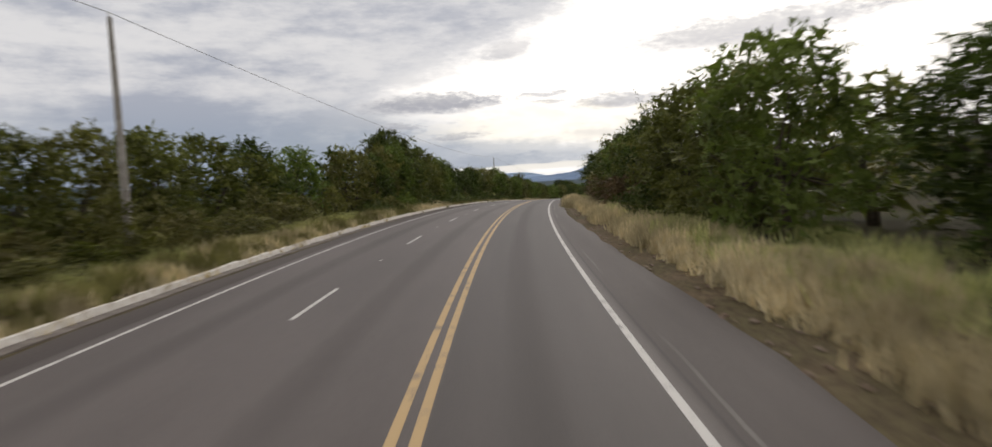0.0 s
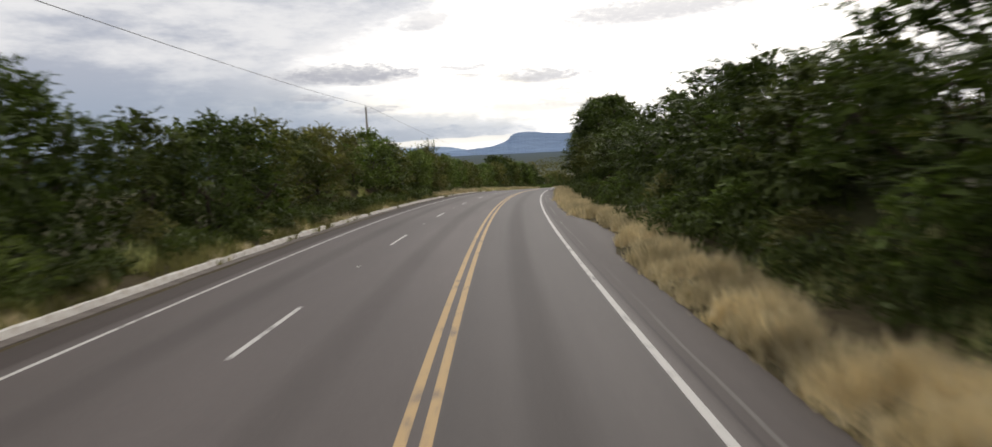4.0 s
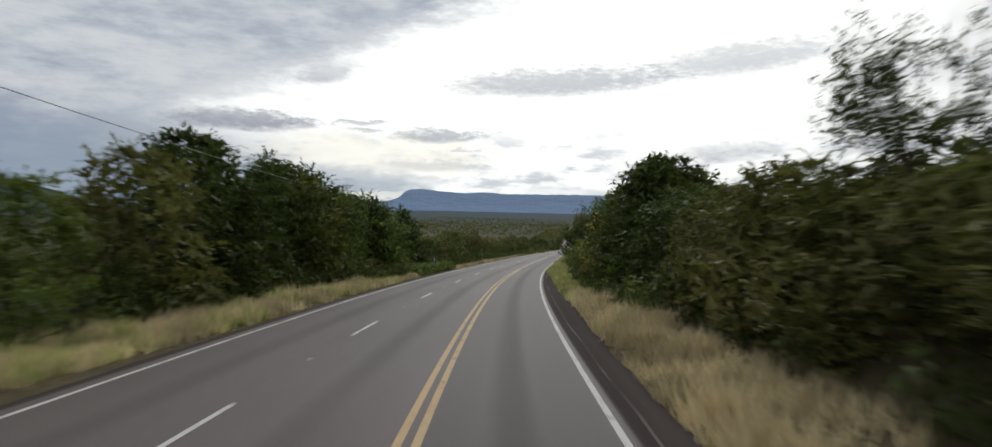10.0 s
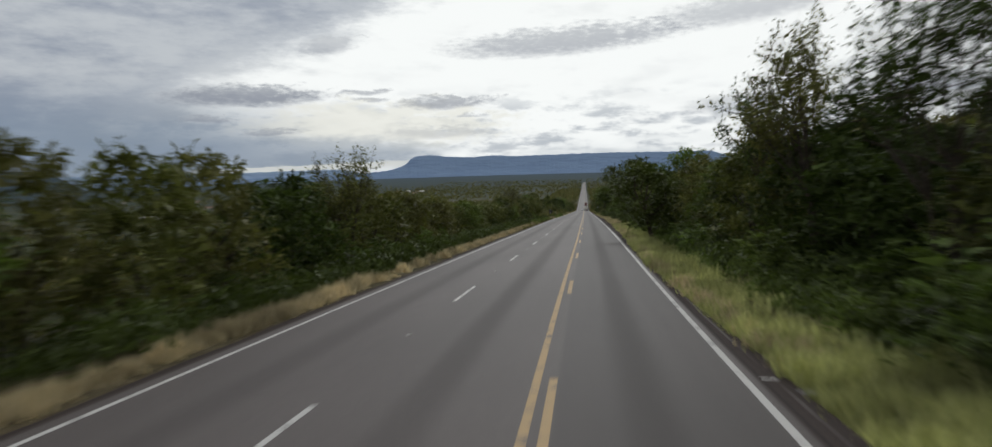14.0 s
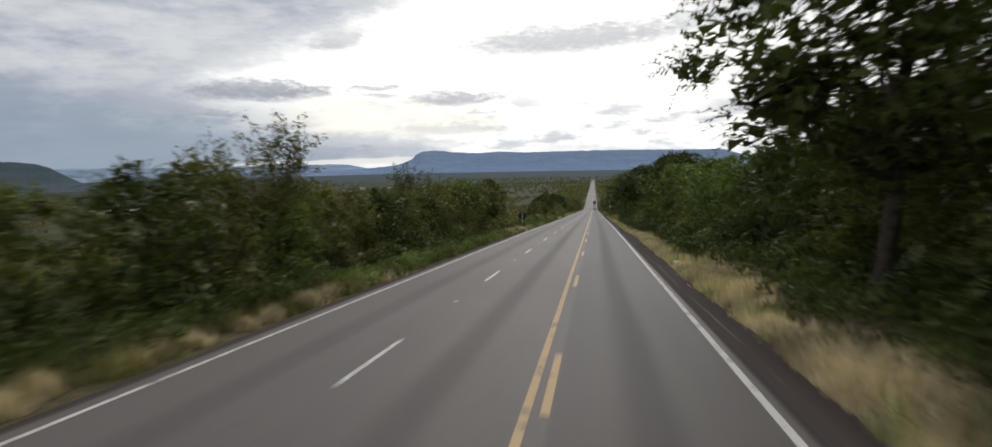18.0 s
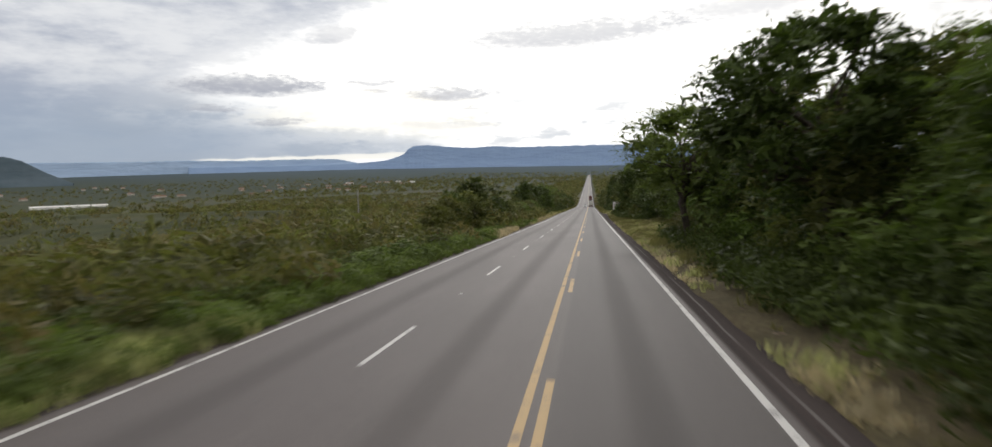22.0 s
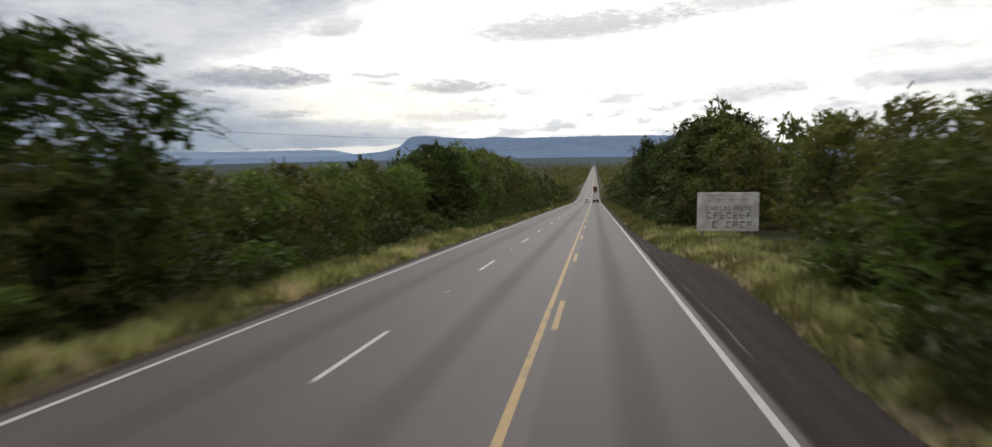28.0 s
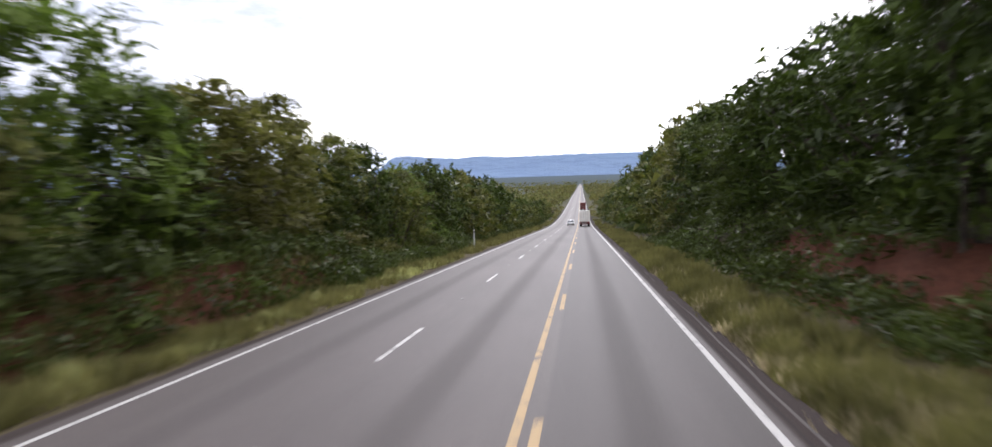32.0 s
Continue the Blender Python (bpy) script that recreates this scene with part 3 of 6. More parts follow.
# ================= ground sheet and road =================
def build_ground():
    s = np.concatenate([np.arange(-3000, -400, 400), np.arange(-400, -60, 20), np.arange(-60, 900, 3), np.arange(900, 1500, 20), np.arange(1500, 5300, 125)])
    u = [0, 3, 5, 5.8, 6.6, 7.4, 8.2, 9, 9.8, 10.6, 11.4, 12.4, 13.6, 15, 17, 20, 24, 29, 36, 46, 60, 80, 110, 150, 210, 300, 430, 620, 900, 1300, 1900, 2800, 4000]
    o = np.array([-v for v in u[:0:-1]] + u)
    S, O = np.meshgrid(s, o, indexing="ij")
    P = on_ground(S.ravel(), O.ravel())
    f = grid_faces(len(s), len(o))[:, ::-1]
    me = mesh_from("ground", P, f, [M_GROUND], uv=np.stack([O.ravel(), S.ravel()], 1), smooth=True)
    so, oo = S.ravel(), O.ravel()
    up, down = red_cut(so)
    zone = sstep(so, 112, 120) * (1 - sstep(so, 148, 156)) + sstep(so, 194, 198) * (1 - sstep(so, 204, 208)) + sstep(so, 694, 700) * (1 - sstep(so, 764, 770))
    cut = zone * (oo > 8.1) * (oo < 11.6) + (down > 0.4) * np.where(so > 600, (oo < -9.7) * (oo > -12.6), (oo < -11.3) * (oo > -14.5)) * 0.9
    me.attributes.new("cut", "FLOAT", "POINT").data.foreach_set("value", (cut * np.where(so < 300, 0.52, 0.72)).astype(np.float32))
    tagged(new("ground", me), "reddish soil and scrub land falling away to a wide plain, haze blue painted in far out", "ground", kind="structure")


def strip(s, o0, o1, up):
    a, b = on_road(s, np.full(len(s), o0), up), on_road(s, np.full(len(s), o1), up)
    v = np.empty((2 * len(s), 3))
    v[0::2], v[1::2] = a, b
    i = 2 * np.arange(len(s) - 1)
    return v, np.stack([i, i + 1, i + 3, i + 2], 1)


DASHES = [16.1, 31.9, 47.7, 63.2, 78.9, 94.9, 110.9, 126.5, 142.3, 158.0, 174.0, 189.9, 205.6, 221.8, 235.3, 251.1, 267.4, 282.9, 298.8, 311.1, 326.5, 342.3,
          358.0, 373.9, 389.9, 406.0, 422.0, 437.9, 453.8, 469.7, 485.3, 501.3, 517.4, 532.9, 548.9, 564.9, 580.9, 596.9, 612.9, 629.0, 644.9, 661.0, 676.9,
          688.7, 704.7, 720.4, 734.1, 749.2, 765.7, 781.6, 797.6, 813.6]


def edge_r(s):
    """Where the sealed shoulder ends on the uphill side."""
    return np.interp(s, [0, 15, 50, 106, 112, 118, 125, 136, 183, 226, 250, 280, 296, 304, 315, 338, 405, 429, 462, 476, 499, 548, 620, 646, 652, 661, 667, 673, 695, 721, 747, 900],
                     [5.4, 5.8, 5.0, 5.1, 6.2, 6.0, 5.1, 5.05, 5.2, 4.9, 5.2, 4.9, 4.0, 4.2, 4.55, 4.05, 4.8, 4.85, 5.1, 4.7, 4.6, 4.7, 4.9, 5.4, 5.9, 6.4, 5.6, 4.9, 4.5, 4.4, 4.55, 4.6])


def build_road():
    s = np.concatenate([np.arange(-160, 1100, 2.0), np.arange(1100, 3400, 10.0)])
    o = np.array([-8.75, -8.4, -7.0, -5.3, -3.5, -1.75, 0.0, 1.85, 3.64, 4.6, 5.15, 5.4])
    S, O = np.meshgrid(s, o, indexing="ij")
    n = 0.09 * wave(S * 3.1, O) * 1.6
    O2 = O + np.where(O > 4.0, (O - 3.64) / 1.76 * (edge_r(S) - 5.4) + n * (O > 5), 0) + np.where(O < -8.2, n + 0.75 * sstep(S, 205, 225), 0)
    z = np.where((O > 5.3) | (O < -8.7), -0.07, 0.0)
    P = on_road(S.ravel(), O2.ravel(), z.ravel())
    me = mesh_from("road", P, grid_faces(len(s), len(o))[:, ::-1], M_ASPHALT, uv=np.stack([O2.ravel(), S.ravel()], 1), smooth=True)
    road = tagged(new("road", me), "worn grey asphalt road with sealed shoulders", "road", kind="structure")
    fine_s = np.concatenate([np.arange(-160, 1100, 2.0), np.arange(1100, 3300, 10.0)])

    def line(name, s, o0, o1, mat, label=""):
        v, f = strip(s, o0, o1, 0.006)
        ob = new(name, mesh_from(name, v, f, mat))
        ob.parent = road
        tagged(ob, label)
    line("edge_line", fine_s, 3.57, 3.71, M_WHITE, "solid white edge line")
    line("edge_line", fine_s, -7.07, -6.95, M_WHITE, "solid white edge line")
    line("centre_line", fine_s, -0.075, 0.075, M_YELLOW, "solid yellow centre line")
    line("centre_line", np.arange(-160, 302.1, 2.0), 0.225, 0.375, M_YELLOW, "solid yellow centre line")
    for k in range(38):
        a = 312.9 + 15.3 * k
        line("centre_dash", np.array([a, a + 2, a + 4]), 0.22, 0.37, M_YELLOW, "worn yellow dash")
    for a, o0, o1 in ((119.7, 3.78, 4.12), (118.0, 4.0, 4.32), (163.1, 4.0, 4.2), (157.6, 4.15, 4.5), (273.5, 3.85, 4.35), (317.0, 3.92, 4.22), (316.2, 4.3, 4.6)):
        line("scuff_mark", np.array([a, a + 0.04, a + 0.08]), o0, o1, M_WHITE, "worn pale scuff across the shoulder")
    bm = bmesh.new()
    box(bm, -0.055, 0.055, -0.05, 0.05, 0.0, 0.022, 0.008)
    stud = bpy.data.meshes.new("road_stud")
    bm.to_mesh(stud)
    bm.free()
    stud.materials.append(M_WHITE)
    for a, b in zip(DASHES, DASHES[1:]):
        ob = new("road_stud", stud)
        ob.parent = road
        p = on_road(np.array([(a + 4 + b) / 2]), np.array([-3.5]), 0.002)[0]
        ob.matrix_world = pose(p[0], p[1], p[2], math.degrees(math.atan(float(np.interp(a, STEP, _g)))), 0, -math.degrees(float(np.interp(a, STEP, _h))))
        tagged(ob, "small white road stud")
    for a in [16.1 - 15.8 * k for k in range(9, 0, -1)] + DASHES + [813.6 + 16 * k for k in range(1, 20)]:
        line("lane_dash", np.array([a, a + 2, a + 4]), -3.57, -3.45, M_WHITE, "white lane dash")


build_ground()
build_road()


# ================= vegetation =================
def leaf_tris(rng, c, size, spread_up=0.35):
    """Leaf blades, one triangle each, at the points c."""
    n = len(c)
    d = rng.normal(size=(n, 3))
    d[:, 2] = d[:, 2] * 0.6 - 0.1
    d /= np.linalg.norm(d, axis=1, keepdims=True)
    w = rng.normal(size=(n, 3))
    w[:, 2] *= spread_up
    w -= (w * d).sum(1, keepdims=True) * d
    w /= np.linalg.norm(w, axis=1, keepdims=True) + 1e-9
    L = (size * rng.uniform(0.65, 1.35, n))[:, None]
    return np.stack([c - d * L * 0.45 + w * L * 0.24, c - d * L * 0.35 - w * L * 0.27, c + d * L * 0.6], 1)


def limb_mesh(name, paths):
    """Tapered, bent limbs: each path is points and radii."""
    V, F = [], []
    for pts_, rad in paths:
        base = len(V)
        for k, (p, r) in enumerate(zip(pts_, rad)):
            t = Vector(pts_[min(k + 1, len(pts_) - 1)]) - Vector(pts_[max(k - 1, 0)])
            q = t.to_track_quat("Z", "Y").to_matrix()
            for j in range(6):
                a = j * math.tau / 6
                V.append(Vector(p) + q @ Vector((math.cos(a) * r, math.sin(a) * r, 0)))
        for k in range(len(pts_) - 1):
            for j in range(6):
                F.append((base + k * 6 + j, base + k * 6 + (j + 1) % 6, base + (k + 1) * 6 + (j + 1) % 6, base + (k + 1) * 6 + j))
    return mesh_from(name, V, F, M_BARK, smooth=True)


def sprays(rng, C, R, twigs, per, leaf, length, droop=0.45, low=0.35):
    """Feathery twigs that grow out of the lobes of a crown, each carrying rows of narrow leaflets on both sides."""
    w = R[:, 0] ** 1.7
    k = rng.choice(len(C), twigs, p=w / w.sum())
    v = rng.normal(size=(twigs, 3))
    v /= np.linalg.norm(v, axis=1, keepdims=True)
    flip = (v[:, 2] < 0) & (rng.random(twigs) > low)
    v[flip, 2] *= -1
    knob = 1 + 0.18 * np.sin(v[:, 0] * 5 + C[k, 0] * 3) * np.sin(v[:, 1] * 6 + C[k, 1] * 2)
    p = C[k] + v * R[k] * (knob * rng.uniform(0.5, 0.98, twigs))[:, None]
    out = C[k] * np.array([1, 1, 0.0])
    out /= np.linalg.norm(out, axis=1, keepdims=True) + 0.3
    d = v * 0.75 + out * 0.45 + np.array([0, 0, 0.22]) + rng.normal(size=(twigs, 3)) * 0.32
    d /= np.linalg.norm(d, axis=1, keepdims=True)
    side = np.cross(d, np.array([0, 0, 1.0])) + rng.normal(size=(twigs, 3)) * 0.35
    side /= np.linalg.norm(side, axis=1, keepdims=True) + 1e-9
    nrm = np.cross(side, d)
    L = length * rng.uniform(0.55, 1.45, twigs)
    f = (np.arange(per)[None, :] + rng.random((twigs, per))) / per
    q = p[:, None] + d[:, None] * (L[:, None] * f)[:, :, None]
    q[:, :, 2] -= droop * L[:, None] * f ** 2
    sgn = np.where(np.arange(per) % 2 == 0, 1.0, -1.0)[None, :, None]
    e = d[:, None] * 0.6 + side[:, None] * sgn * 0.8 + rng.normal(size=(twigs, per, 3)) * 0.3
    e[:, :, 2] -= droop * f * 0.5
    e /= np.linalg.norm(e, axis=2, keepdims=True)
    n2 = nrm[:, None] + rng.normal(size=(twigs, per, 3)) * 0.4
    wd = np.cross(n2, e)
    wd /= np.linalg.norm(wd, axis=2, keepdims=True) + 1e-9
    S = leaf * rng.uniform(0.65, 1.35, (twigs, per, 1)) * (1.1 - 0.4 * f[:, :, None])
    return np.stack([q - wd * S * 0.19, q + wd * S * 0.19 + e * S * 0.12, q + e * S], 2).reshape(-1, 3, 3)


def make_tree(name, seed, r, bottom, lobes, leaves, leaf, mats, trunk=0.12, stems=1, label="", limb_n=8, lean=0.0, size=(0.26, 0.44), shape="dome", fill=1300, per=14, flat=(0.42, 0.66), inner=0.42):
    """A template tree, 6 m high, whose crown is heaped up from lobes of feathery twigs. bottom: where the crown begins."""
    rng = np.random.default_rng(seed)
    H = 6.0
    C, R = [], []
    ph = rng.uniform(0, math.tau, 4)
    for k in range(lobes):
        w = ((k + rng.random()) / lobes) ** 0.9
        az = k * 2.39996 + rng.normal() * 0.5
        if shape == "dome":
            rp = math.sqrt(max(0.04, 1 - ((w - 0.34) / 0.70) ** 2))
        else:
            rp = math.sqrt(max(0.05, 1 - (2 * w - 1) ** 2)) * 0.95 + 0.05
        q = rng.uniform(*size) * r * (1.12 - 0.35 * w)
        rr = max(0.0, r * rp * (0.92 + 0.22 * math.sin(2 * az + ph[0]) + 0.1 * math.sin(5 * az + ph[1])) - q * 0.75) * rng.uniform(0.55, 1.0) ** 0.6
        C.append(np.array([math.cos(az) * rr + lean * w, math.sin(az) * rr, bottom + (H - bottom) * w * (0.95 + 0.05 * math.sin(az + ph[2])) - q * 0.35 * w]))
        R.append(np.array([q, q * rng.uniform(0.85, 1.15), q * rng.uniform(*flat)]))
    C, R = np.array(C), np.array(R)
    T = [sprays(rng, C, R, max(8, leaves // per), per, leaf, min(0.8, leaf * 4.0))]
    if fill:
        k = rng.integers(lobes, size=fill)
        T.append(leaf_tris(rng, C[k] * np.array([0.93, 0.93, 1.0]) + np.clip(rng.normal(size=(fill, 3)), -1.6, 1.6) * R[k] * 0.46, inner))
    T = np.concatenate(T)
    T[:, :, 2] = np.maximum(T[:, :, 2], 0.03)
    idx = None
    if len(mats) > 1:
        idx = (rng.random(len(T)) < 0.3).astype(np.int32)
        idx[len(T) - fill:] = 0
        idx[T[:, 2, 2] < 1.0] = 0
    paths = []
    zc = bottom + (H - bottom) * 0.5
    for k in range(stems):
        a = rng.uniform(0, math.tau)
        top_ = np.array([lean * 0.45 + rng.normal() * 0.25 * stems, rng.normal() * 0.25 * stems, zc * 0.9])
        foot = np.array([math.cos(a) * 0.18 * (stems - 1), math.sin(a) * 0.18 * (stems - 1), -0.35])
        midp = foot * 0.5 + top_ * 0.5 + rng.normal(size=3) * np.array([0.16, 0.16, 0])
        paths.append(([foot, foot * 0.7 + midp * 0.3 + [0, 0, 0.1], midp, top_], [trunk * 1.5, trunk * 1.05, trunk * 0.85, trunk * 0.5]))
        for q in rng.choice(lobes, max(1, limb_n // stems), replace=False):
            e = C[q] + np.array([0, 0, R[q, 2] * 0.4])
            m0 = midp + (top_ - midp) * rng.uniform(0.0, 0.9)
            b = m0 * 0.45 + e * 0.55 + rng.normal(size=3) * 0.22
            paths.append(([m0, b, e], [trunk * 0.42, trunk * 0.26, trunk * 0.08]))
    root = new(name)
    t = new("trunk", limb_mesh("trunk", paths))
    T = T * np.array([1, 1, H / float(np.quantile(T[:, :, 2], 0.985))])
    c = new("crown", tris_mesh("crown", T, list(mats), idx))
    t.parent = c.parent = root
    return tagged(root, label, "tree" if "tree" in name else "bush")


def make_thin_tree(name, seed, mat, label):
    """An open tree: forked upright twigs with a few small leaves along them."""
    rng = np.random.default_rng(seed)
    paths, pts_ = [], []
    for k in range(4):
        a = rng.uniform(0, math.tau)
        foot = np.array([math.cos(a) * 0.15, math.sin(a) * 0.15, -0.3])
        fork = np.array([math.cos(a) * 0.5, math.sin(a) * 0.5, rng.uniform(1.6, 2.6)])
        paths.append(([foot, foot * 0.5 + fork * 0.5 + rng.normal(size=3) * 0.08, fork], [0.07, 0.052, 0.04]))
        for j in range(7):
            b = a + rng.normal() * 0.9
            reach = rng.uniform(0.8, 2.4)
            tip = np.array([math.cos(b) * reach, math.sin(b) * reach, rng.uniform(3.8, 6.1) - reach * 0.35])
            m1 = fork * 0.5 + tip * 0.5 + rng.normal(size=3) * 0.18
            paths.append(([fork, m1, tip], [0.028, 0.017, 0.006]))
            for i in range(5):
                f = rng.uniform(0.25, 1.0)
                p0 = m1 * (1 - f) + tip * f
                e = p0 + rng.normal(size=3) * 0.42 + np.array([0, 0, 0.3])
                paths.append(([p0, p0 * 0.5 + e * 0.5 + rng.normal(size=3) * 0.04, e], [0.012, 0.009, 0.004]))
                pts_.append(p0 + (e - p0) * rng.uniform(0.1, 1.1, (36, 1)) + rng.normal(size=(36, 3)) * 0.12)
    T = leaf_tris(rng, np.concatenate(pts_), 0.135)
    root = new(name)
    t = new("trunk", limb_mesh("trunk", paths))
    c = new("crown", tris_mesh("crown", T, [mat]))
    t.parent = c.parent = root
    return tagged(root, label, "tree")


TEMPLATES = {
    "dense": [make_tree("roadside_tree", 10 + k, 3.0, 0.3, 40, 6800, 0.178, [mt], stems=st, label=lb, size=(0.20, 0.40))
              for k, (mt, st, lb) in enumerate(((M_LEAF, 2, "dense dark green roadside tree with foliage to the ground"), (M_LEAF_OLIVE, 3, "dense olive-green thorn tree with foliage to the ground"),
                                               (M_LEAF, 1, "dense leafy green roadside tree with an uneven crown"), (M_LEAF_BRIGHT, 2, "fresh green dense roadside tree with small leaves"),
                                               (M_LEAF_OLIVE, 2, "rounded yellowish-green roadside tree with dense crown"), (M_LEAF, 3, "broad dark green thorn tree with several stems")))],
    "grand": [make_tree("big_tree", 130 + k, 3.0, 0.25, 52, 10600, 0.136, [mt], trunk=0.13, stems=2, label=lb, limb_n=12, size=(0.18, 0.36), fill=2300, inner=0.36)
              for k, (mt, lb) in enumerate(((M_LEAF, "large dark green roadside tree with a heavy rounded crown"), (M_LEAF_OLIVE, "large olive-green roadside tree with a heavy rounded crown"), (M_LEAF_BRIGHT, "large fresh green tree leaning over the verge")))],
    "tall": [make_tree("tall_tree", 30 + k, 2.9, 1.0, 34, 7600, 0.165, [mt], trunk=0.15, label=lb, limb_n=14, lean=0.3, size=(0.24, 0.42), shape="ball", fill=1500, inner=0.36)
             for k, (mt, lb) in enumerate(((M_LEAF, "tall dark green tree with a broad spreading crown"), (M_LEAF_BRIGHT, "tall green tree with a rounded crown above a bare trunk"), (M_LEAF_OLIVE, "tall olive-green tree with an open crown")))],
    "spread": [make_tree("spreading_tree", 150 + k, 3.3, 2.3, 46, 16500, 0.105, [mt], trunk=0.16, stems=1, label=lb, limb_n=18, size=(0.17, 0.34), shape="ball", fill=3200, inner=0.30)
               for k, (mt, lb) in enumerate(((M_LEAF, "large dark green tree whose crown spreads over the verge"), (M_LEAF_BRIGHT, "large fresh green tree whose crown spreads over the verge")))],
    "sparse": [make_thin_tree("thin_tree", 50 + k, mt, "thin open tree with feathery twigs and few leaves") for k, mt in enumerate((M_LEAF, M_LEAF_OLIVE))],
    "shrub": [make_tree("roadside_bush", 70 + k, 3.4, 0.3, 22, 1900, 0.42, [mt], trunk=0.07, stems=3, label=lb, limb_n=3, fill=240, inner=0.7)
              for k, (mt, lb) in enumerate(((M_LEAF, "low dark green roadside bush"), (M_LEAF_OLIVE, "low olive-green roadside bush"), (M_LEAF_BRIGHT, "low bright green leafy bush"), (M_DUSTY, "dusty grey-green thorn bush on the bank"), (M_BROWN, "half-dry brown thorn bush in the verge grass")))],
    "back": [make_tree("woodland_tree", 90 + k, 3.2, 0.3, 20, 1300, 0.42, [mt], stems=2, label="scrub woodland tree behind the roadside growth", limb_n=4, fill=240, inner=0.7)
             for k, mt in enumerate((M_LEAF, M_LEAF_OLIVE))],
    "flower": [make_tree("flowering_shrub", 110, 2.7, 0.3, 24, 4000, 0.17, [M_LEAF, M_FLOWER], trunk=0.08, stems=3, label="green shrub covered in yellow flowers", fill=400)],
}
USED = set()


def plant(kind, s, o, h, r, rng, group="", which=None):
    """A copy of a template h metres high and r metres in crown radius, rooted in the ground."""
    lst = TEMPLATES[kind]
    tpl = lst[int(rng.integers(len(lst))) if which is None else which % len(lst)]
    p = on_ground(np.array([s]), np.array([o]))[0]
    base_r = {"dense": 3.0, "grand": 3.0, "tall": 2.9, "spread": 3.3, "sparse": 2.6, "shrub": 3.4, "back": 3.2, "flower": 2.7}[kind]
    m = pose(p[0], p[1], p[2] - 0.03, rng.normal() * 2.5, rng.normal() * 2.5, rng.uniform(0, 360)) @ Matrix.Diagonal((r / base_r * rng.uniform(0.9, 1.1), r / base_r, h / 6.0, 1))
    if tpl.name not in USED:
        USED.add(tpl.name)
        tpl.matrix_basis = m
        ob = tpl
    else:
        ob = copy_thing(tpl, m @ Matrix.Diagonal([1 / v for v in tpl.scale] + [1]))
    return tagged(ob, group=group)


# heights of the tree tops over the road, every 20 m
TOP_R = [6.6, 7.0, 7.7, 6.6, 6.8, 7.0, 6.6, 6.8, 7.2, 7.4, 6.6, 5.2, 6.2, 9.4, 8.6, 4.6, 5.6, 6.0, 7.0, 7.4, 6.8, 7.2, 6.7, 7.0, 7.8, 8.8,
         9.0, 8.8, 7.8, 7.2, 7.4, 7.0, 6.2, 6.6, 7.4, 10.6, 12.4, 12.4, 11.6, 12.4, 13.0, 13.2, 13.0, 12.6, 11.8, 11.0, 10.2, 9.2, 8.4, 7.8, 7.0]
TOP_L = [5.4, 5.6, 6.4, 6.6, 8.2, 7.0, 6.6, 7.0, 7.4, 6.8, 6.0, 5.2, 6.4, 8.2, 6.6, 3.2, 5.2, 5.2, 4.4, 3.8, 3.8, 4.8, 4.6, 5.2, 6.6, 1.2,
         0.9, 1.0, 5.2, 4.2, 3.0, 3.2, 3.8, 5.0, 5.2, 8.6, 9.8, 10.4, 9.6, 8.0, 8.0, 9.0, 9.2, 9.0, 9.0, 8.5, 8.0, 7.5, 7.0, 7.0, 7.0]


def top(tab, s):
    return float(np.interp(s, 20.0 * np.arange(len(tab)), tab))


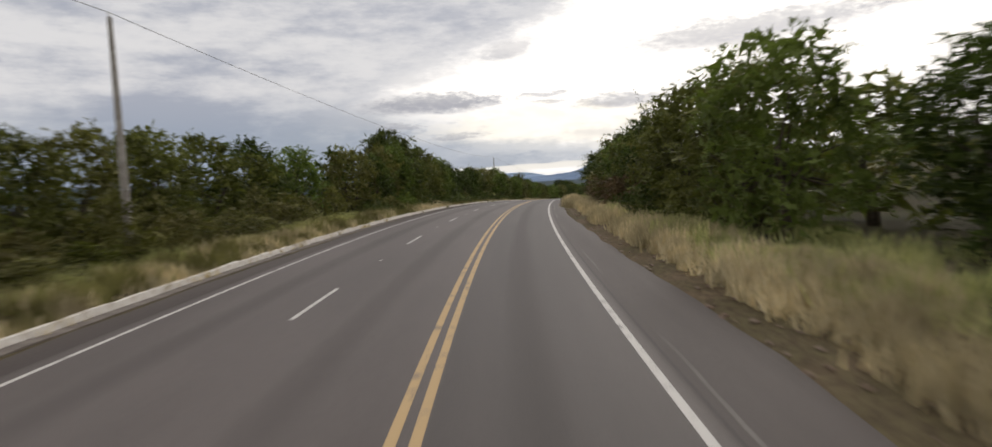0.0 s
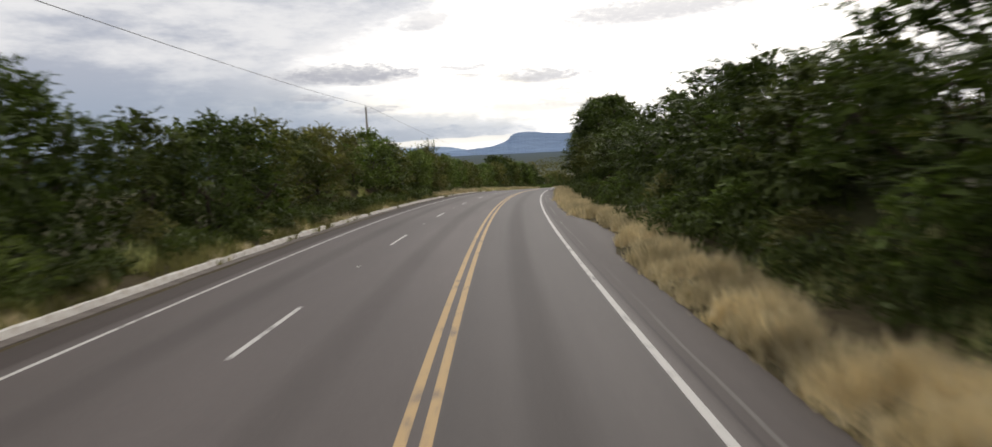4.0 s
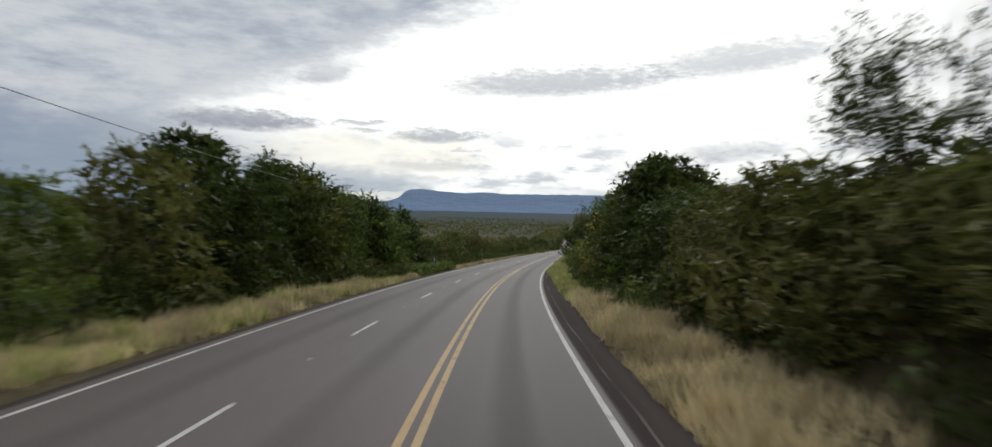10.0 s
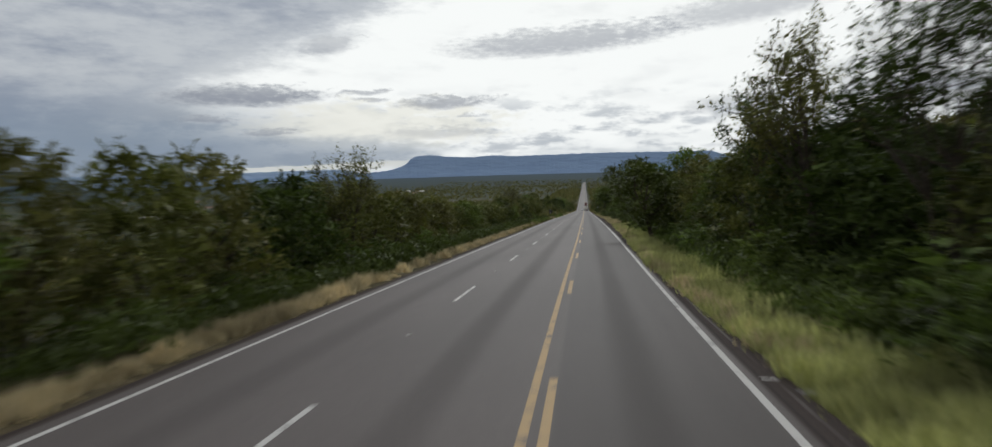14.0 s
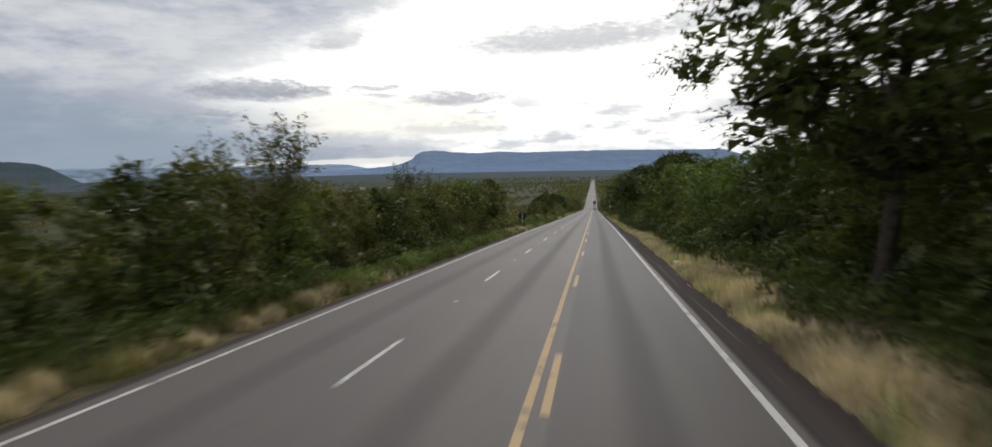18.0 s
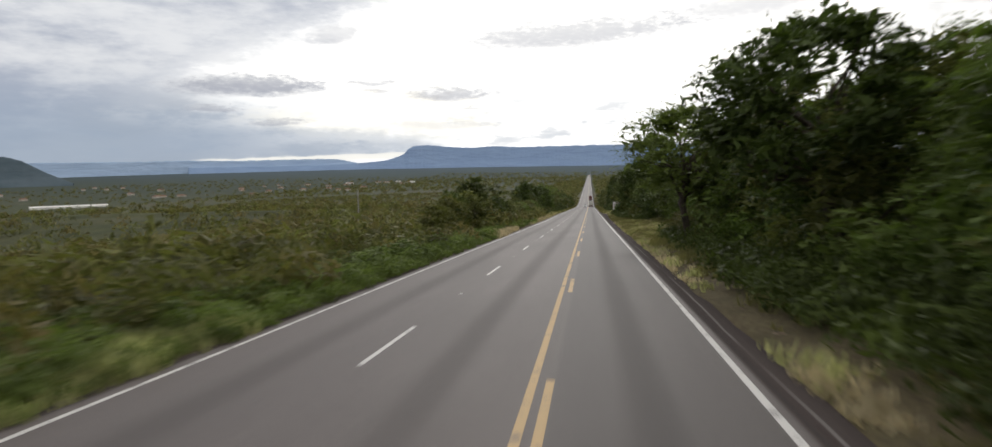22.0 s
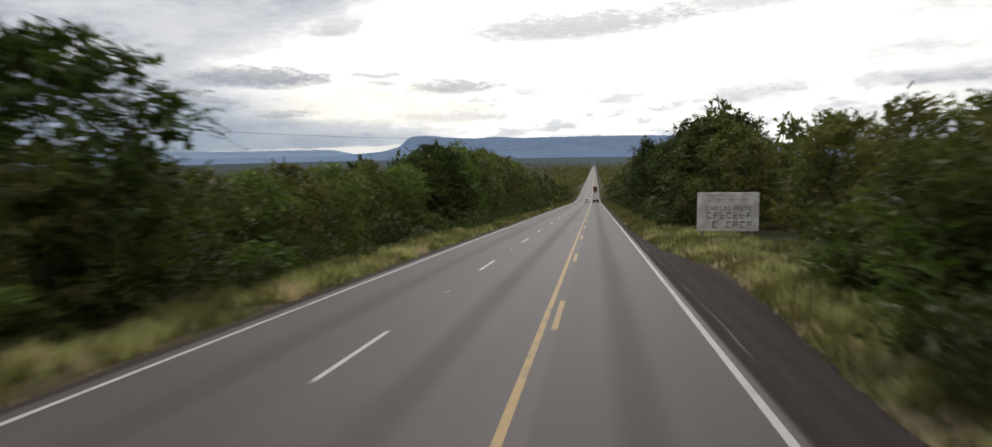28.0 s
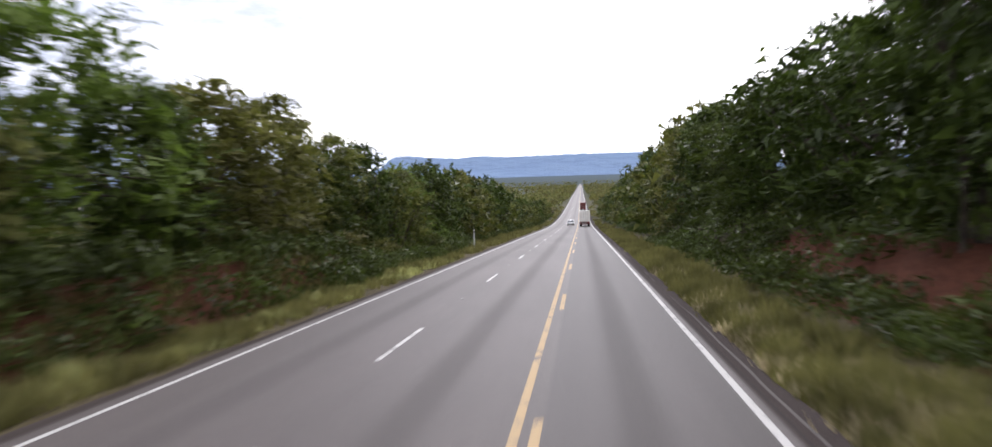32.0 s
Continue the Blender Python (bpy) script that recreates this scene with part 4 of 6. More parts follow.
def build_trees():
    rng = np.random.default_rng(7)
    n_bush = [0]

    def bush(s, o, h, r, which=None):
        if n_bush[0] < 380 and s < 800:
            n_bush[0] += 1
            plant("shrub", s, o, h, r, rng, "bushes along the road", int(rng.integers(4)) if which is None else which)

    def wide(h):
        return max(2.7, min(5.2, 0.48 * h)) * rng.uniform(0.9, 1.12)

    # uphill side: a close wall of growth
    s = -14.0
    while s < 1000:
        tp = top(TOP_R, s) * rng.uniform(0.84, 1.04)
        r = wide(tp)
        o = 7.7 + r + rng.uniform(-0.3, 0.9) + (1.6 if 640 < s < 690 else 0) + (1.4 if 285 < s < 318 else 0) + (1.7 if 552 < s < 588 else 0) + (3.0 if s < 24 else 0) - (0.9 if s > 770 else 0) + (2.6 if 700 < s < 709 else 0)
        h = tp + float(axis(s)[3]) - gz(s, o)
        kind = "back" if s > 800 else "dense" if rng.random() < 0.94 else "tall"
        which = None
        if kind != "back" and tp > 7.6:
            kind = "grand"
        if 168 < s < 203 or 246 < s < 280:
            which = 0
        if 203 < s < 244:
            kind, which = "dense", 1 if rng.random() < 0.5 else 4
        elif 288 < s < 318:
            kind, which = "dense", 3
        elif 440 < s < 476 and kind == "dense":
            which = int(rng.choice((1, 3, 3, 4)))
        elif 640 < s < 694 and kind == "dense":
            which = int(rng.choice((1, 4)))
        elif s > 694 and kind != "back":
            which = 0
        if not 676 < s < 681:
            plant(kind, s, o, max(h, 2.5), r, rng, "trees along the road", which)
        if rng.random() < 0.6 and not 655 < s < 689 and not 550 < s < 588 and not 720 < s < 762 and s > 24:
            bush(s + 2.4, 8.7 + rng.uniform(-0.3, 0.6), rng.uniform(1.0, 2.6), rng.uniform(1.1, 1.8), 2 if 285 < s < 345 else None)
        if rng.random() < 0.75:
            plant("back", s, rng.uniform(16, 22), tp * rng.uniform(0.75, 1.0), rng.uniform(2.9, 3.8), rng, "trees along the road")
        s += r * (rng.uniform(1.3, 1.75) if r < 3.6 else rng.uniform(1.0, 1.4))
    # downhill side
    s = -6.0
    while s < 1000:
        tp = top(TOP_L, s) * rng.uniform(0.82, 1.05)
        r = wide(tp)
        if tp > 2.2:
            o = -10.5 - r + rng.uniform(-0.9, 0.4) - (4.5 if s < 56 else 0) - (1.9 if 655 < s < 692 else 0)
            h = tp + float(axis(s)[3]) - gz(s, o)
            plant("back" if s > 800 else "grand" if tp > 7.3 else "dense" if rng.random() < 0.96 else "tall", s, o, max(h, 2.0), r, rng, "trees along the road", (int(rng.choice((3, 3, 4))) if tp < 7.3 else 2) if 168 < s < 238 else (int(rng.choice((1, 3, 4))) if tp < 7.3 else 1) if 596 < s < 692 else (1 if rng.random() < 0.8 else None) if s < 50 or 315 < s < 520 else None)
            if rng.random() < 0.6 and not 716 < s < 766:
                bush(s + 2.2, -11.4 + rng.uniform(-0.7, 0.4) - (3.5 if s < 56 else 0), rng.uniform(0.8, 2.2), rng.uniform(1.0, 1.7))
            if rng.random() < (0.9 if s > 690 else 0.6) and (s < 300 or s > 690):
                plant("back", s, -rng.uniform(19, 25), tp * rng.uniform(0.8, 1.0), rng.uniform(2.8, 3.5), rng, "trees along the road")
            s += r * (rng.uniform(1.25, 1.7) if r < 3.6 else rng.uniform(0.95, 1.3))
        else:
            if tp <= 2.2:
                for _ in range(4):
                    bush(s + rng.uniform(0, 4), -rng.uniform(9.2, 13), rng.uniform(0.7, 1.3), rng.uniform(0.9, 1.5), 2 if rng.random() < 0.6 else 1)
            s += rng.uniform(4.2, 5.8)
    # greyish bushes closing the bank below the bend, and fresh green ones further down
    s = 204.0
    while s < 243:
        bush(s, 9.3 + rng.uniform(-0.5, 0.9), rng.uniform(2.2, 3.6), rng.uniform(1.6, 2.3), 3)
        s += rng.uniform(1.7, 2.6)
    for k in range(26):
        bush(4 + k * 1.7 + rng.uniform(-0.6, 0.6), -11.9 - rng.uniform(0, 2.8), rng.uniform(1.0, 2.0), rng.uniform(1.1, 1.7), 3 if k % 4 else 1)
    for k in range(16):
        bush(8 + k * 3.0 + rng.uniform(-1, 1), -13.4 - rng.uniform(0, 3.0), rng.uniform(1.2, 3.0), rng.uniform(1.3, 2.0), 3 if k % 3 else 1)
    for ss, o, h, r in ((292, 8.6, 3.0, 2.1), (296.5, 8.4, 3.6, 2.3), (301, 8.5, 4.0, 2.4), (306, 8.3, 3.6, 2.3), (311, 8.2, 3.2, 2.2), (316, 8.0, 2.8, 2.0), (330, 7.5, 2.0, 1.5), (345, 7.4, 1.7, 1.5), (349, 7.8, 2.0, 1.7), (355, 7.5, 1.5, 1.4), (444, 8.2, 2.4, 1.8), (478, 8.0, 3.0, 2.0), (508, 8.2, 2.6, 1.8), (644, 8.4, 2.6, 1.8), (649, 8.5, 3.0, 1.8), (654, 8.5, 2.8, 1.7), (654, 10.6, 3.2, 1.7), (660, 11.0, 3.0, 1.7), (520, -9.6, 1.2, 1.2), (527, -9.8, 1.4, 1.4), (534, -10.0, 1.3, 1.3)):
        bush(ss, o, h, r, 2)
    # brown, half-dry thorn bushes in front of the first trees
    for k in range(15):
        bush(44 + k * 2.6 + rng.uniform(-0.7, 0.7), 8.9 + rng.uniform(-0.4, 0.7), rng.uniform(1.3, 2.6), rng.uniform(1.2, 1.9), 4)
    # single trees that stand out
    for kind, ss, o, h, r, w in (("spread", 414, 8.6, 10.0, 6.2, 0), ("spread", 516, 10.0, 9.8, 6.4, 0), ("tall", 527, 11.6, 9.6, 4.2, 2), ("spread", 538, 8.4, 9.6, 7.0, 1), ("grand", 541, 12.8, 8.8, 4.6, 0), ("spread", 633, 11.4, 11.0, 5.6, 0), ("grand", 637, 11.6, 9.6, 4.6, 0), ("grand", 627, 12.0, 11.4, 5.4, 0), ("spread", 624, 12.0, 11.6, 5.4, 0), ("spread", 643, 10.8, 9.8, 5.4, 0), ("grand", 641, 11.8, 8.0, 4.6, 0), ("dense", 646, 11.6, 6.4, 3.6, 0), ("dense", 650.5, 9.2, 4.0, 2.4, 4),
                                 ("spread", 163, 11.6, 9.0, 5.4, 0), ("grand", 180, 10.8, 7.4, 4.8, 0), ("grand", 188, 10.4, 8.0, 5.2, 0), ("grand", 196, 11.0, 8.4, 5.0, 0), ("sparse", 229.5, 12.2, 7.2, 2.6, 0),
                                 ("sparse", 322, 9.8, 9.0, 3.2, 0), ("sparse", 331, 9.8, 9.6, 3.4, 1), ("sparse", 338, 9.6, 9.4, 3.4, 0), ("dense", 330, 11.0, 6.2, 3.4, 0), ("sparse", 46, 12.2, 7.8, 2.8, 0),
                                 ("tall", 289, 11.2, 9.0, 3.4, 1), ("sparse", 291, 10.6, 9.6, 3.2, 0), ("tall", 274, 11.4, 8.6, 3.6, 0), ("flower", 263, 8.5, 4.6, 2.0, 0), ("flower", 270.6, 8.6, 5.8, 2.3, 0), ("grand", 76, -15.0, 9.0, 4.6, 0), ("tall", 468, 10.6, 7.2, 3.4, 1), ("tall", 348, 10.8, 6.8, 3.4, 0), ("tall", 361, 6.4, 6.6, 4.1, 0), ("tall", 380, 11.6, 8.6, 4.4, 1), ("tall", 203.5, 11.0, 10.5, 4.4, 0), ("grand", 257, 11.8, 8.6, 4.8, 0), ("tall", 263, -14.2, 8.8, 3.8, 0), ("grand", 264, 13.0, 8.8, 4.4, 0),
                                 ("sparse", 424, -14.0, 8.2, 3.2, 1), ("sparse", 447, -13.5, 7.4, 3.0, 1), ("dense", 566, -12.8, 6.8, 3.6, 0), ("grand", 484, -13.6, 7.4, 4.4, 1), ("grand", 477.5, -13.8, 6.4, 3.6, 1), ("grand", 486, 11.6, 9.4, 4.9, 0), ("grand", 493, 11.4, 9.0, 4.6, 0), ("grand", 477, 12.0, 8.8, 4.6, 0), ("grand", 179, 13.6, 10.6, 5.0, 0), ("spread", 171.5, 12.0, 9.8, 5.0, 0), ("grand", 699, -14.2, 8.0, 4.6, 0), ("grand", 713, -15.0, 8.0, 4.4, 0), ("tall", 750, 11.0, 10.6, 3.6, 0), ("sparse", 753, 10.6, 11.4, 3.6, 0), ("sparse", 189, -14.6, 6.4, 3.0, 1), ("grand", 184, 13.2, 11.0, 5.0, 0), ("sparse", 342, -13.0, 7.4, 2.6, 1),
                                 ("grand", 652, -14.0, 8.4, 4.6, 0), ("grand", 248, -15.0, 8.8, 4.6, 0), ("tall", 256, -14.5, 8.8, 3.8, 0), ("grand", 277, -13.8, 8.2, 4.2, 2), ("grand", 284, -14.0, 6.6, 4.0, 2), ("tall", 291.5, -13.2, 7.8, 2.9, 0), ("sparse", 176, -14.0, 8.0, 2.8, 1),
                                 ("grand", 697, 12.6, 9.4, 5.2, 1), ("grand", 561, 14.2, 9.4, 4.8, 0), ("dense", 570, 13.4, 8.0, 4.2, 2), ("dense", 579, 13.0, 7.4, 3.8, 5)):
        plant(kind, ss, o, h, r, rng, which=w)


def clumps(rng, s, o, radius, per, leaf):
    """Leaf triangles of many rounded bushes on the ground, lying along the outside of each bush."""
    P = on_ground(s, o)
    n = len(s)
    d = rng.normal(size=(n, per, 3))
    d[:, :, 2] = np.abs(d[:, :, 2]) - 0.25
    d /= np.linalg.norm(d, axis=2, keepdims=True)
    hgt = radius * rng.uniform(0.6, 1.15, n)
    knob = 1 + 0.22 * np.sin(d[:, :, :1] * 4 + s[:, None, None] * 3) * np.sin(d[:, :, 1:2] * 4 + s[:, None, None])
    c = P[:, None, :] + d * knob * rng.uniform(0.72, 1.05, (n, per, 1)) * np.stack([radius, radius, hgt], 1)[:, None, :] + np.stack([0 * hgt, 0 * hgt, hgt * 0.55], 1)[:, None, :]
    nrm = d + rng.normal(size=d.shape) * 0.6
    nrm /= np.linalg.norm(nrm, axis=2, keepdims=True)
    t1 = np.cross(nrm, rng.normal(size=d.shape))
    t1 /= np.linalg.norm(t1, axis=2, keepdims=True) + 1e-9
    t2 = np.cross(nrm, t1)
    L = (leaf * radius)[:, None, None] * rng.uniform(0.6, 1.4, (n, per, 1))
    return np.stack([c - t1 * L * 0.5 + t2 * L * 0.2, c - t1 * L * 0.42 - t2 * L * 0.2, c + t1 * L * 0.7], 2).reshape(-1, 3, 3)


def build_woods():
    rng = np.random.default_rng(11)

    def scatter(n, s0, s1, o0, o1, r0, r1, power=1.0):
        return rng.uniform(s0, s1, n), o0 + (o1 - o0) * rng.random(n) ** power, rng.uniform(r0, r1, n)
    sets = []
    under = []
    for n, s0, s1, o0, o1, r0, r1 in ((100, 40, 132, 8.3, 10.4, 0.5, 1.15), (420, 150, 550, 8.3, 10.4, 0.5, 1.15), (100, 588, 655, 8.3, 10.4, 0.5, 1.15), (260, 608, 648, 6.6, 8.6, 0.4, 0.95), (250, 760, 1000, 8.6, 10.6, 0.5, 1.15), (120, 712, 764, 8.2, 10.4, 0.4, 0.95), (560, 56, 500, -10.7, -13.0, 0.45, 1.0), (170, 545, 720, -10.4, -13.0, 0.45, 1.05), (220, 766, 1000, -10.4, -13.0, 0.45, 1.05),
                                      (300, -10, 58, -16.5, -24, 0.5, 1.0), (760, 262, 490, -8.9, -11.4, 0.35, 0.9), (140, 424, 466, -8.5, -9.4, 0.25, 0.5), (240, 720, 768, -9.6, -11.8, 0.4, 0.95), (160, 172, 202, 8.4, 11.5, 0.6, 1.2), (230, 288, 320, 7.0, 9.0, 0.4, 0.85), (120, 100, 134, 8.3, 10.8, 0.5, 1.1), (70, 150, 172, 8.3, 10.8, 0.5, 1.1), (360, 395, 548, 6.7, 8.6, 0.35, 0.85), (130, 244, 288, 6.9, 8.8, 0.35, 0.8), (260, 86, 174, 7.3, 8.8, 0.35, 0.85), (260, 84, 166, -10.2, -11.6, 0.35, 0.8), (260, 320, 396, 7.0, 9.0, 0.4, 0.9), (60, 712, 724, 7.4, 9.2, 0.4, 0.9), (70, 724, 762, 7.3, 8.6, 0.35, 0.75), (80, 760, 800, 7.4, 9.2, 0.4, 0.9), (60, 690, 720, -9.6, -11, 0.4, 0.9), (60, 766, 800, -9.6, -11, 0.4, 0.9), (420, 488, 552, -8.9, -16, 0.4, 0.75), (70, 112, 152, 8.2, 9.8, 0.4, 0.8), (190, 168, 204, 7.0, 8.8, 0.4, 0.85), (330, 464, 520, 6.2, 8.4, 0.4, 0.9), (190, 692, 703, 6.9, 9.4, 0.5, 1.0), (160, 707, 722, 6.9, 9.4, 0.5, 1.0)):
        s, o, r = scatter(n, s0, s1, o0, o1, r0, r1)
        under.append(clumps(rng, s, o, r, 86, 0.32))
    low = []
    for n, s0, s1, o0, o1, r0, r1 in ((800, 486, 553, -8.1, -12.5, 0.25, 0.7), (420, 490, 552, -7.45, -8.3, 0.14, 0.34), (640, 418, 466, -8.1, -9.8, 0.2, 0.5), (420, 318, 404, 6.4, 8.2, 0.25, 0.6), (420, 276, 297, -8.3, -10.6, 0.3, 0.75), (260, 566, 600, -8.3, -10.4, 0.25, 0.6), (160, 548, 566, -9.0, -10.8, 0.3, 0.7), (90, 690, 722, -8.8, -10.4, 0.2, 0.5)):
        s, o, r = scatter(n, s0, s1, o0, o1, r0, r1)
        low.append(clumps(rng, s, o, r, 92, 0.36))
    ob = new("low_plants", tris_mesh("low_plants", np.concatenate(low), M_LEAF_BRIGHT))
    tagged(ob, "low fresh green plants growing up to the edge of the road", "low plants", kind="stuff")
    ob = new("undergrowth", tris_mesh("undergrowth", np.concatenate(under), M_LEAF))
    tagged(ob, "leafy green undergrowth filling the gaps between roadside trees", "undergrowth", kind="stuff")
    for args, per, leaf in (((2600, 230, 760, -16, -110, 1.0, 2.6), 74, 0.33), ((4400, 250, 1300, -80, -420, 1.4, 2.8), 32, 0.52), ((900, 470, 640, -9.4, -60, 0.6, 1.9), 130, 0.26),
                            ((1700, 40, 1000, 22, 150, 1.6, 2.8), 34, 0.5), ((2000, 285, 520, 17, 120, 1.8, 3.4), 58, 0.35), ((1500, 1000, 2000, -9.5, -60, 1.6, 2.6), 30, 0.55), ((1500, 1000, 2000, 8.0, 60, 1.6, 2.6), 30, 0.55),
                            ((2200, 1400, 3600, -12, -700, 2.4, 4.4), 18, 0.75), ((1400, 1400, 3600, 10, 500, 2.4, 4.4), 18, 0.75), ((1500, 700, 3200, -400, -1600, 2.5, 4.5), 18, 0.75)):
        s, o, r = scatter(*args)
        sets.append(clumps(rng, s, o, r, per, leaf))
    ob = new("scrub_woodland", tris_mesh("scrub_woodland", np.concatenate(sets), M_SCRUB))
    tagged(ob, "olive-green thorn scrub covering the slopes and the plain", "scrub", kind="stuff")


def build_grass():
    rng = np.random.default_rng(5)

    def blades(s, o, h, n):
        P = on_ground(s, o)
        c = np.repeat(P, n, 0)
        k = len(c)
        c[:, :2] += rng.normal(size=(k, 2)) * 0.1
        a = rng.uniform(0, math.tau, k)
        H = np.repeat(h, n) * rng.uniform(0.6, 1.15, k)
        w = rng.uniform(0.018, 0.042, k)
        lean = H * rng.uniform(0.1, 0.55, k)
        b = rng.uniform(0, math.tau, k)
        wv = np.stack([np.cos(a) * w, np.sin(a) * w, 0 * w], 1)
        tip = c + np.stack([np.cos(b) * lean, np.sin(b) * lean, H], 1)
        return np.stack([c - wv, c + wv, tip], 1)

    def band(n, s0, s1, d0, d1, h0, h1, thr, side=1):
        """Tufts heaped into clumps of uneven height, d0 to d1 metres from the edge of the sealed surface."""
        per = 14
        m_ = max(1, int(n / per))
        cs, cd = rng.uniform(s0, s1, m_), d0 + (d1 - d0) * rng.random(m_) ** 1.25
        keep = wave(cs * 0.45, cd * 1.3 + cs * 0.13) + rng.normal(size=m_) * 0.4 > thr
        cs, cd = cs[keep], cd[keep]
        k = len(cs)
        spread = rng.uniform(0.22, 0.55, k)
        ch = rng.uniform(h0, h1, k) * (0.85 + 0.35 * wave(cs * 1.3, cd * 2))
        ds, do = rng.normal(size=(k, per)), rng.normal(size=(k, per))
        fall = np.exp(-(ds ** 2 + do ** 2) / 5)
        ss = (cs[:, None] + ds * spread[:, None] * 1.3).ravel()
        dd = np.maximum(cd[:, None] + do * spread[:, None], d0 - 0.15).ravel()
        dd = np.where((side > 0) & (np.abs(ss - 430.0) < 0.9) & (dd < 1.5), dd + 1.3, dd)
        oo = edge_r(ss) + dd if side > 0 else -np.interp(ss, [0, 215, 235, 486, 496, 548, 556, 580, 900], [9.3, 9.3, 8.0, 8.0, 7.4, 7.4, 7.7, 8.0, 8.2]) - dd
        return ss, oo, (ch[:, None] * (0.45 + 0.75 * fall)).ravel()
    def row(s0, s1, d, side, big=1.0):
        """Separate round tufts in a line along the edge of the road."""
        cs = [s0]
        while cs[-1] < s1:
            cs.append(cs[-1] + big * rng.choice([0.75, 0.95, 1.2, 2.3], p=[0.4, 0.3, 0.2, 0.1]))
        cs = np.array(cs)
        n = int(34 * big ** 1.6)
        rad = rng.uniform(0.24, 0.46, len(cs)) * big
        q, a = np.sqrt(rng.random((len(cs), n))), rng.uniform(0, math.tau, (len(cs), n))
        ss = (cs[:, None] + np.cos(a) * q * rad[:, None] * 1.25).ravel()
        dd = (d + rng.normal(size=len(cs))[:, None] * 0.12 + np.sin(a) * q * rad[:, None]).ravel()
        hh = (big * rng.uniform(0.36, 0.62, len(cs))[:, None] * np.sqrt(1.08 - q ** 2)).ravel()
        oo = edge_r(ss) + dd if side > 0 else -8.0 - dd
        return ss, oo, hh
    dry = [band(1300, 392, 430, 0.2, 1.9, 0.3, 0.6, -0.9), band(700, 640, 694, 0.2, 4.0, 0.3, 0.55, -0.6), band(500, -12, 60, -0.1, 0.4, 0.25, 0.5, -0.1, -1), band(1900, 38, 74, 1.2, 3.4, 0.42, 0.8, -1.2), row(62, 178, 0.55, 1, 1.5), row(60, 176, 1.35, 1, 1.5), band(1900, 72, 176, 0.25, 2.2, 0.35, 0.6, -0.6), band(1000, 176, 200, 0.2, 1.4, 0.35, 0.6, -0.8), band(4000, 198, 255, 0.25, 3.2, 0.42, 0.8, -1.2), band(2800, -10, 42, 1.0, 4.2, 0.45, 0.85, -0.9), band(2000, -10, 66, 0.15, 2.0, 0.4, 0.8, -0.3, -1), band(700, 66, 84, 0.15, 2.0, 0.45, 0.8, -0.9, -1), band(700, 84, 165, 0.15, 1.4, 0.35, 0.6, 0.1, -1), band(3900, 165, 262, 0.15, 2.2, 0.45, 0.8, -0.9, -1),
           row(264, 275, 0.5, -1), row(297, 424, 0.32, -1), row(466, 489, 0.35, -1, 1.15), row(467, 488, 0.95, -1, 1.3), row(552, 568, 0.3, -1), row(600, 640, 0.35, -1), row(318, 428, 0.4, 1), row(433, 470, 0.4, 1), band(1300, 370, 470, 0.2, 0.9, 0.3, 0.55, -0.3), band(600, 470, 560, 0.15, 0.6, 0.25, 0.45, -0.1), band(1700, 546, 592, 0.2, 5.0, 0.25, 0.45, -1.7), band(1100, 700, 770, 0.2, 1.6, 0.3, 0.55, -0.8), band(350, 590, 660, 0.3, 1.4, 0.3, 0.5, -0.1), band(1200, 548, 568, 0.0, 1.3, 0.35, 0.65, -0.9, -1), band(600, 585, 680, 0.1, 1.4, 0.35, 0.6, -0.2, -1)]
    green = [band(1300, 656, 692, 0.1, 3.4, 0.3, 0.55, -1.0, -1), band(900, 692, 780, 0.05, 1.5, 0.25, 0.5, -1.2, -1), band(1000, 585, 680, 0.1, 1.4, 0.35, 0.6, -0.6, -1), band(2400, 640, 694, 0.3, 6.0, 0.3, 0.65, -1.4), band(2200, 250, 286, 0.15, 1.5, 0.35, 0.65, -1.6), band(2600, 284, 318, 0.15, 2.8, 0.35, 0.6, -1.7), row(285, 317, 0.6, 1, 1.4), row(286, 316, 1.5, 1, 1.6), row(286, 316, 2.5, 1, 1.5), band(4600, 316, 400, 0.15, 2.2, 0.35, 0.65, -1.4), band(2400, 200, 268, 0.2, 2.4, 0.35, 0.65, -0.8, -1), band(700, 400, 466, 0.2, 1.0, 0.3, 0.6, -0.6), band(500, 466, 560, 0.2, 0.8, 0.25, 0.5, -0.4), band(1500, 474, 506, 0.2, 2.6, 0.35, 0.6, -1.0, -1), band(1800, 546, 592, 0.3, 5.0, 0.25, 0.45, -1.7),
             band(4200, -10, 250, 1.4, 5.4, 0.4, 0.8, -0.5, -1), band(4200, -10, 46, 2.0, 8.0, 0.4, 0.8, -1.4), band(2000, 46, 120, 2.5, 5, 0.4, 0.8, -0.4), band(6500, -10, 60, 2.4, 10, 0.4, 0.8, -1.9, -1),
             ]
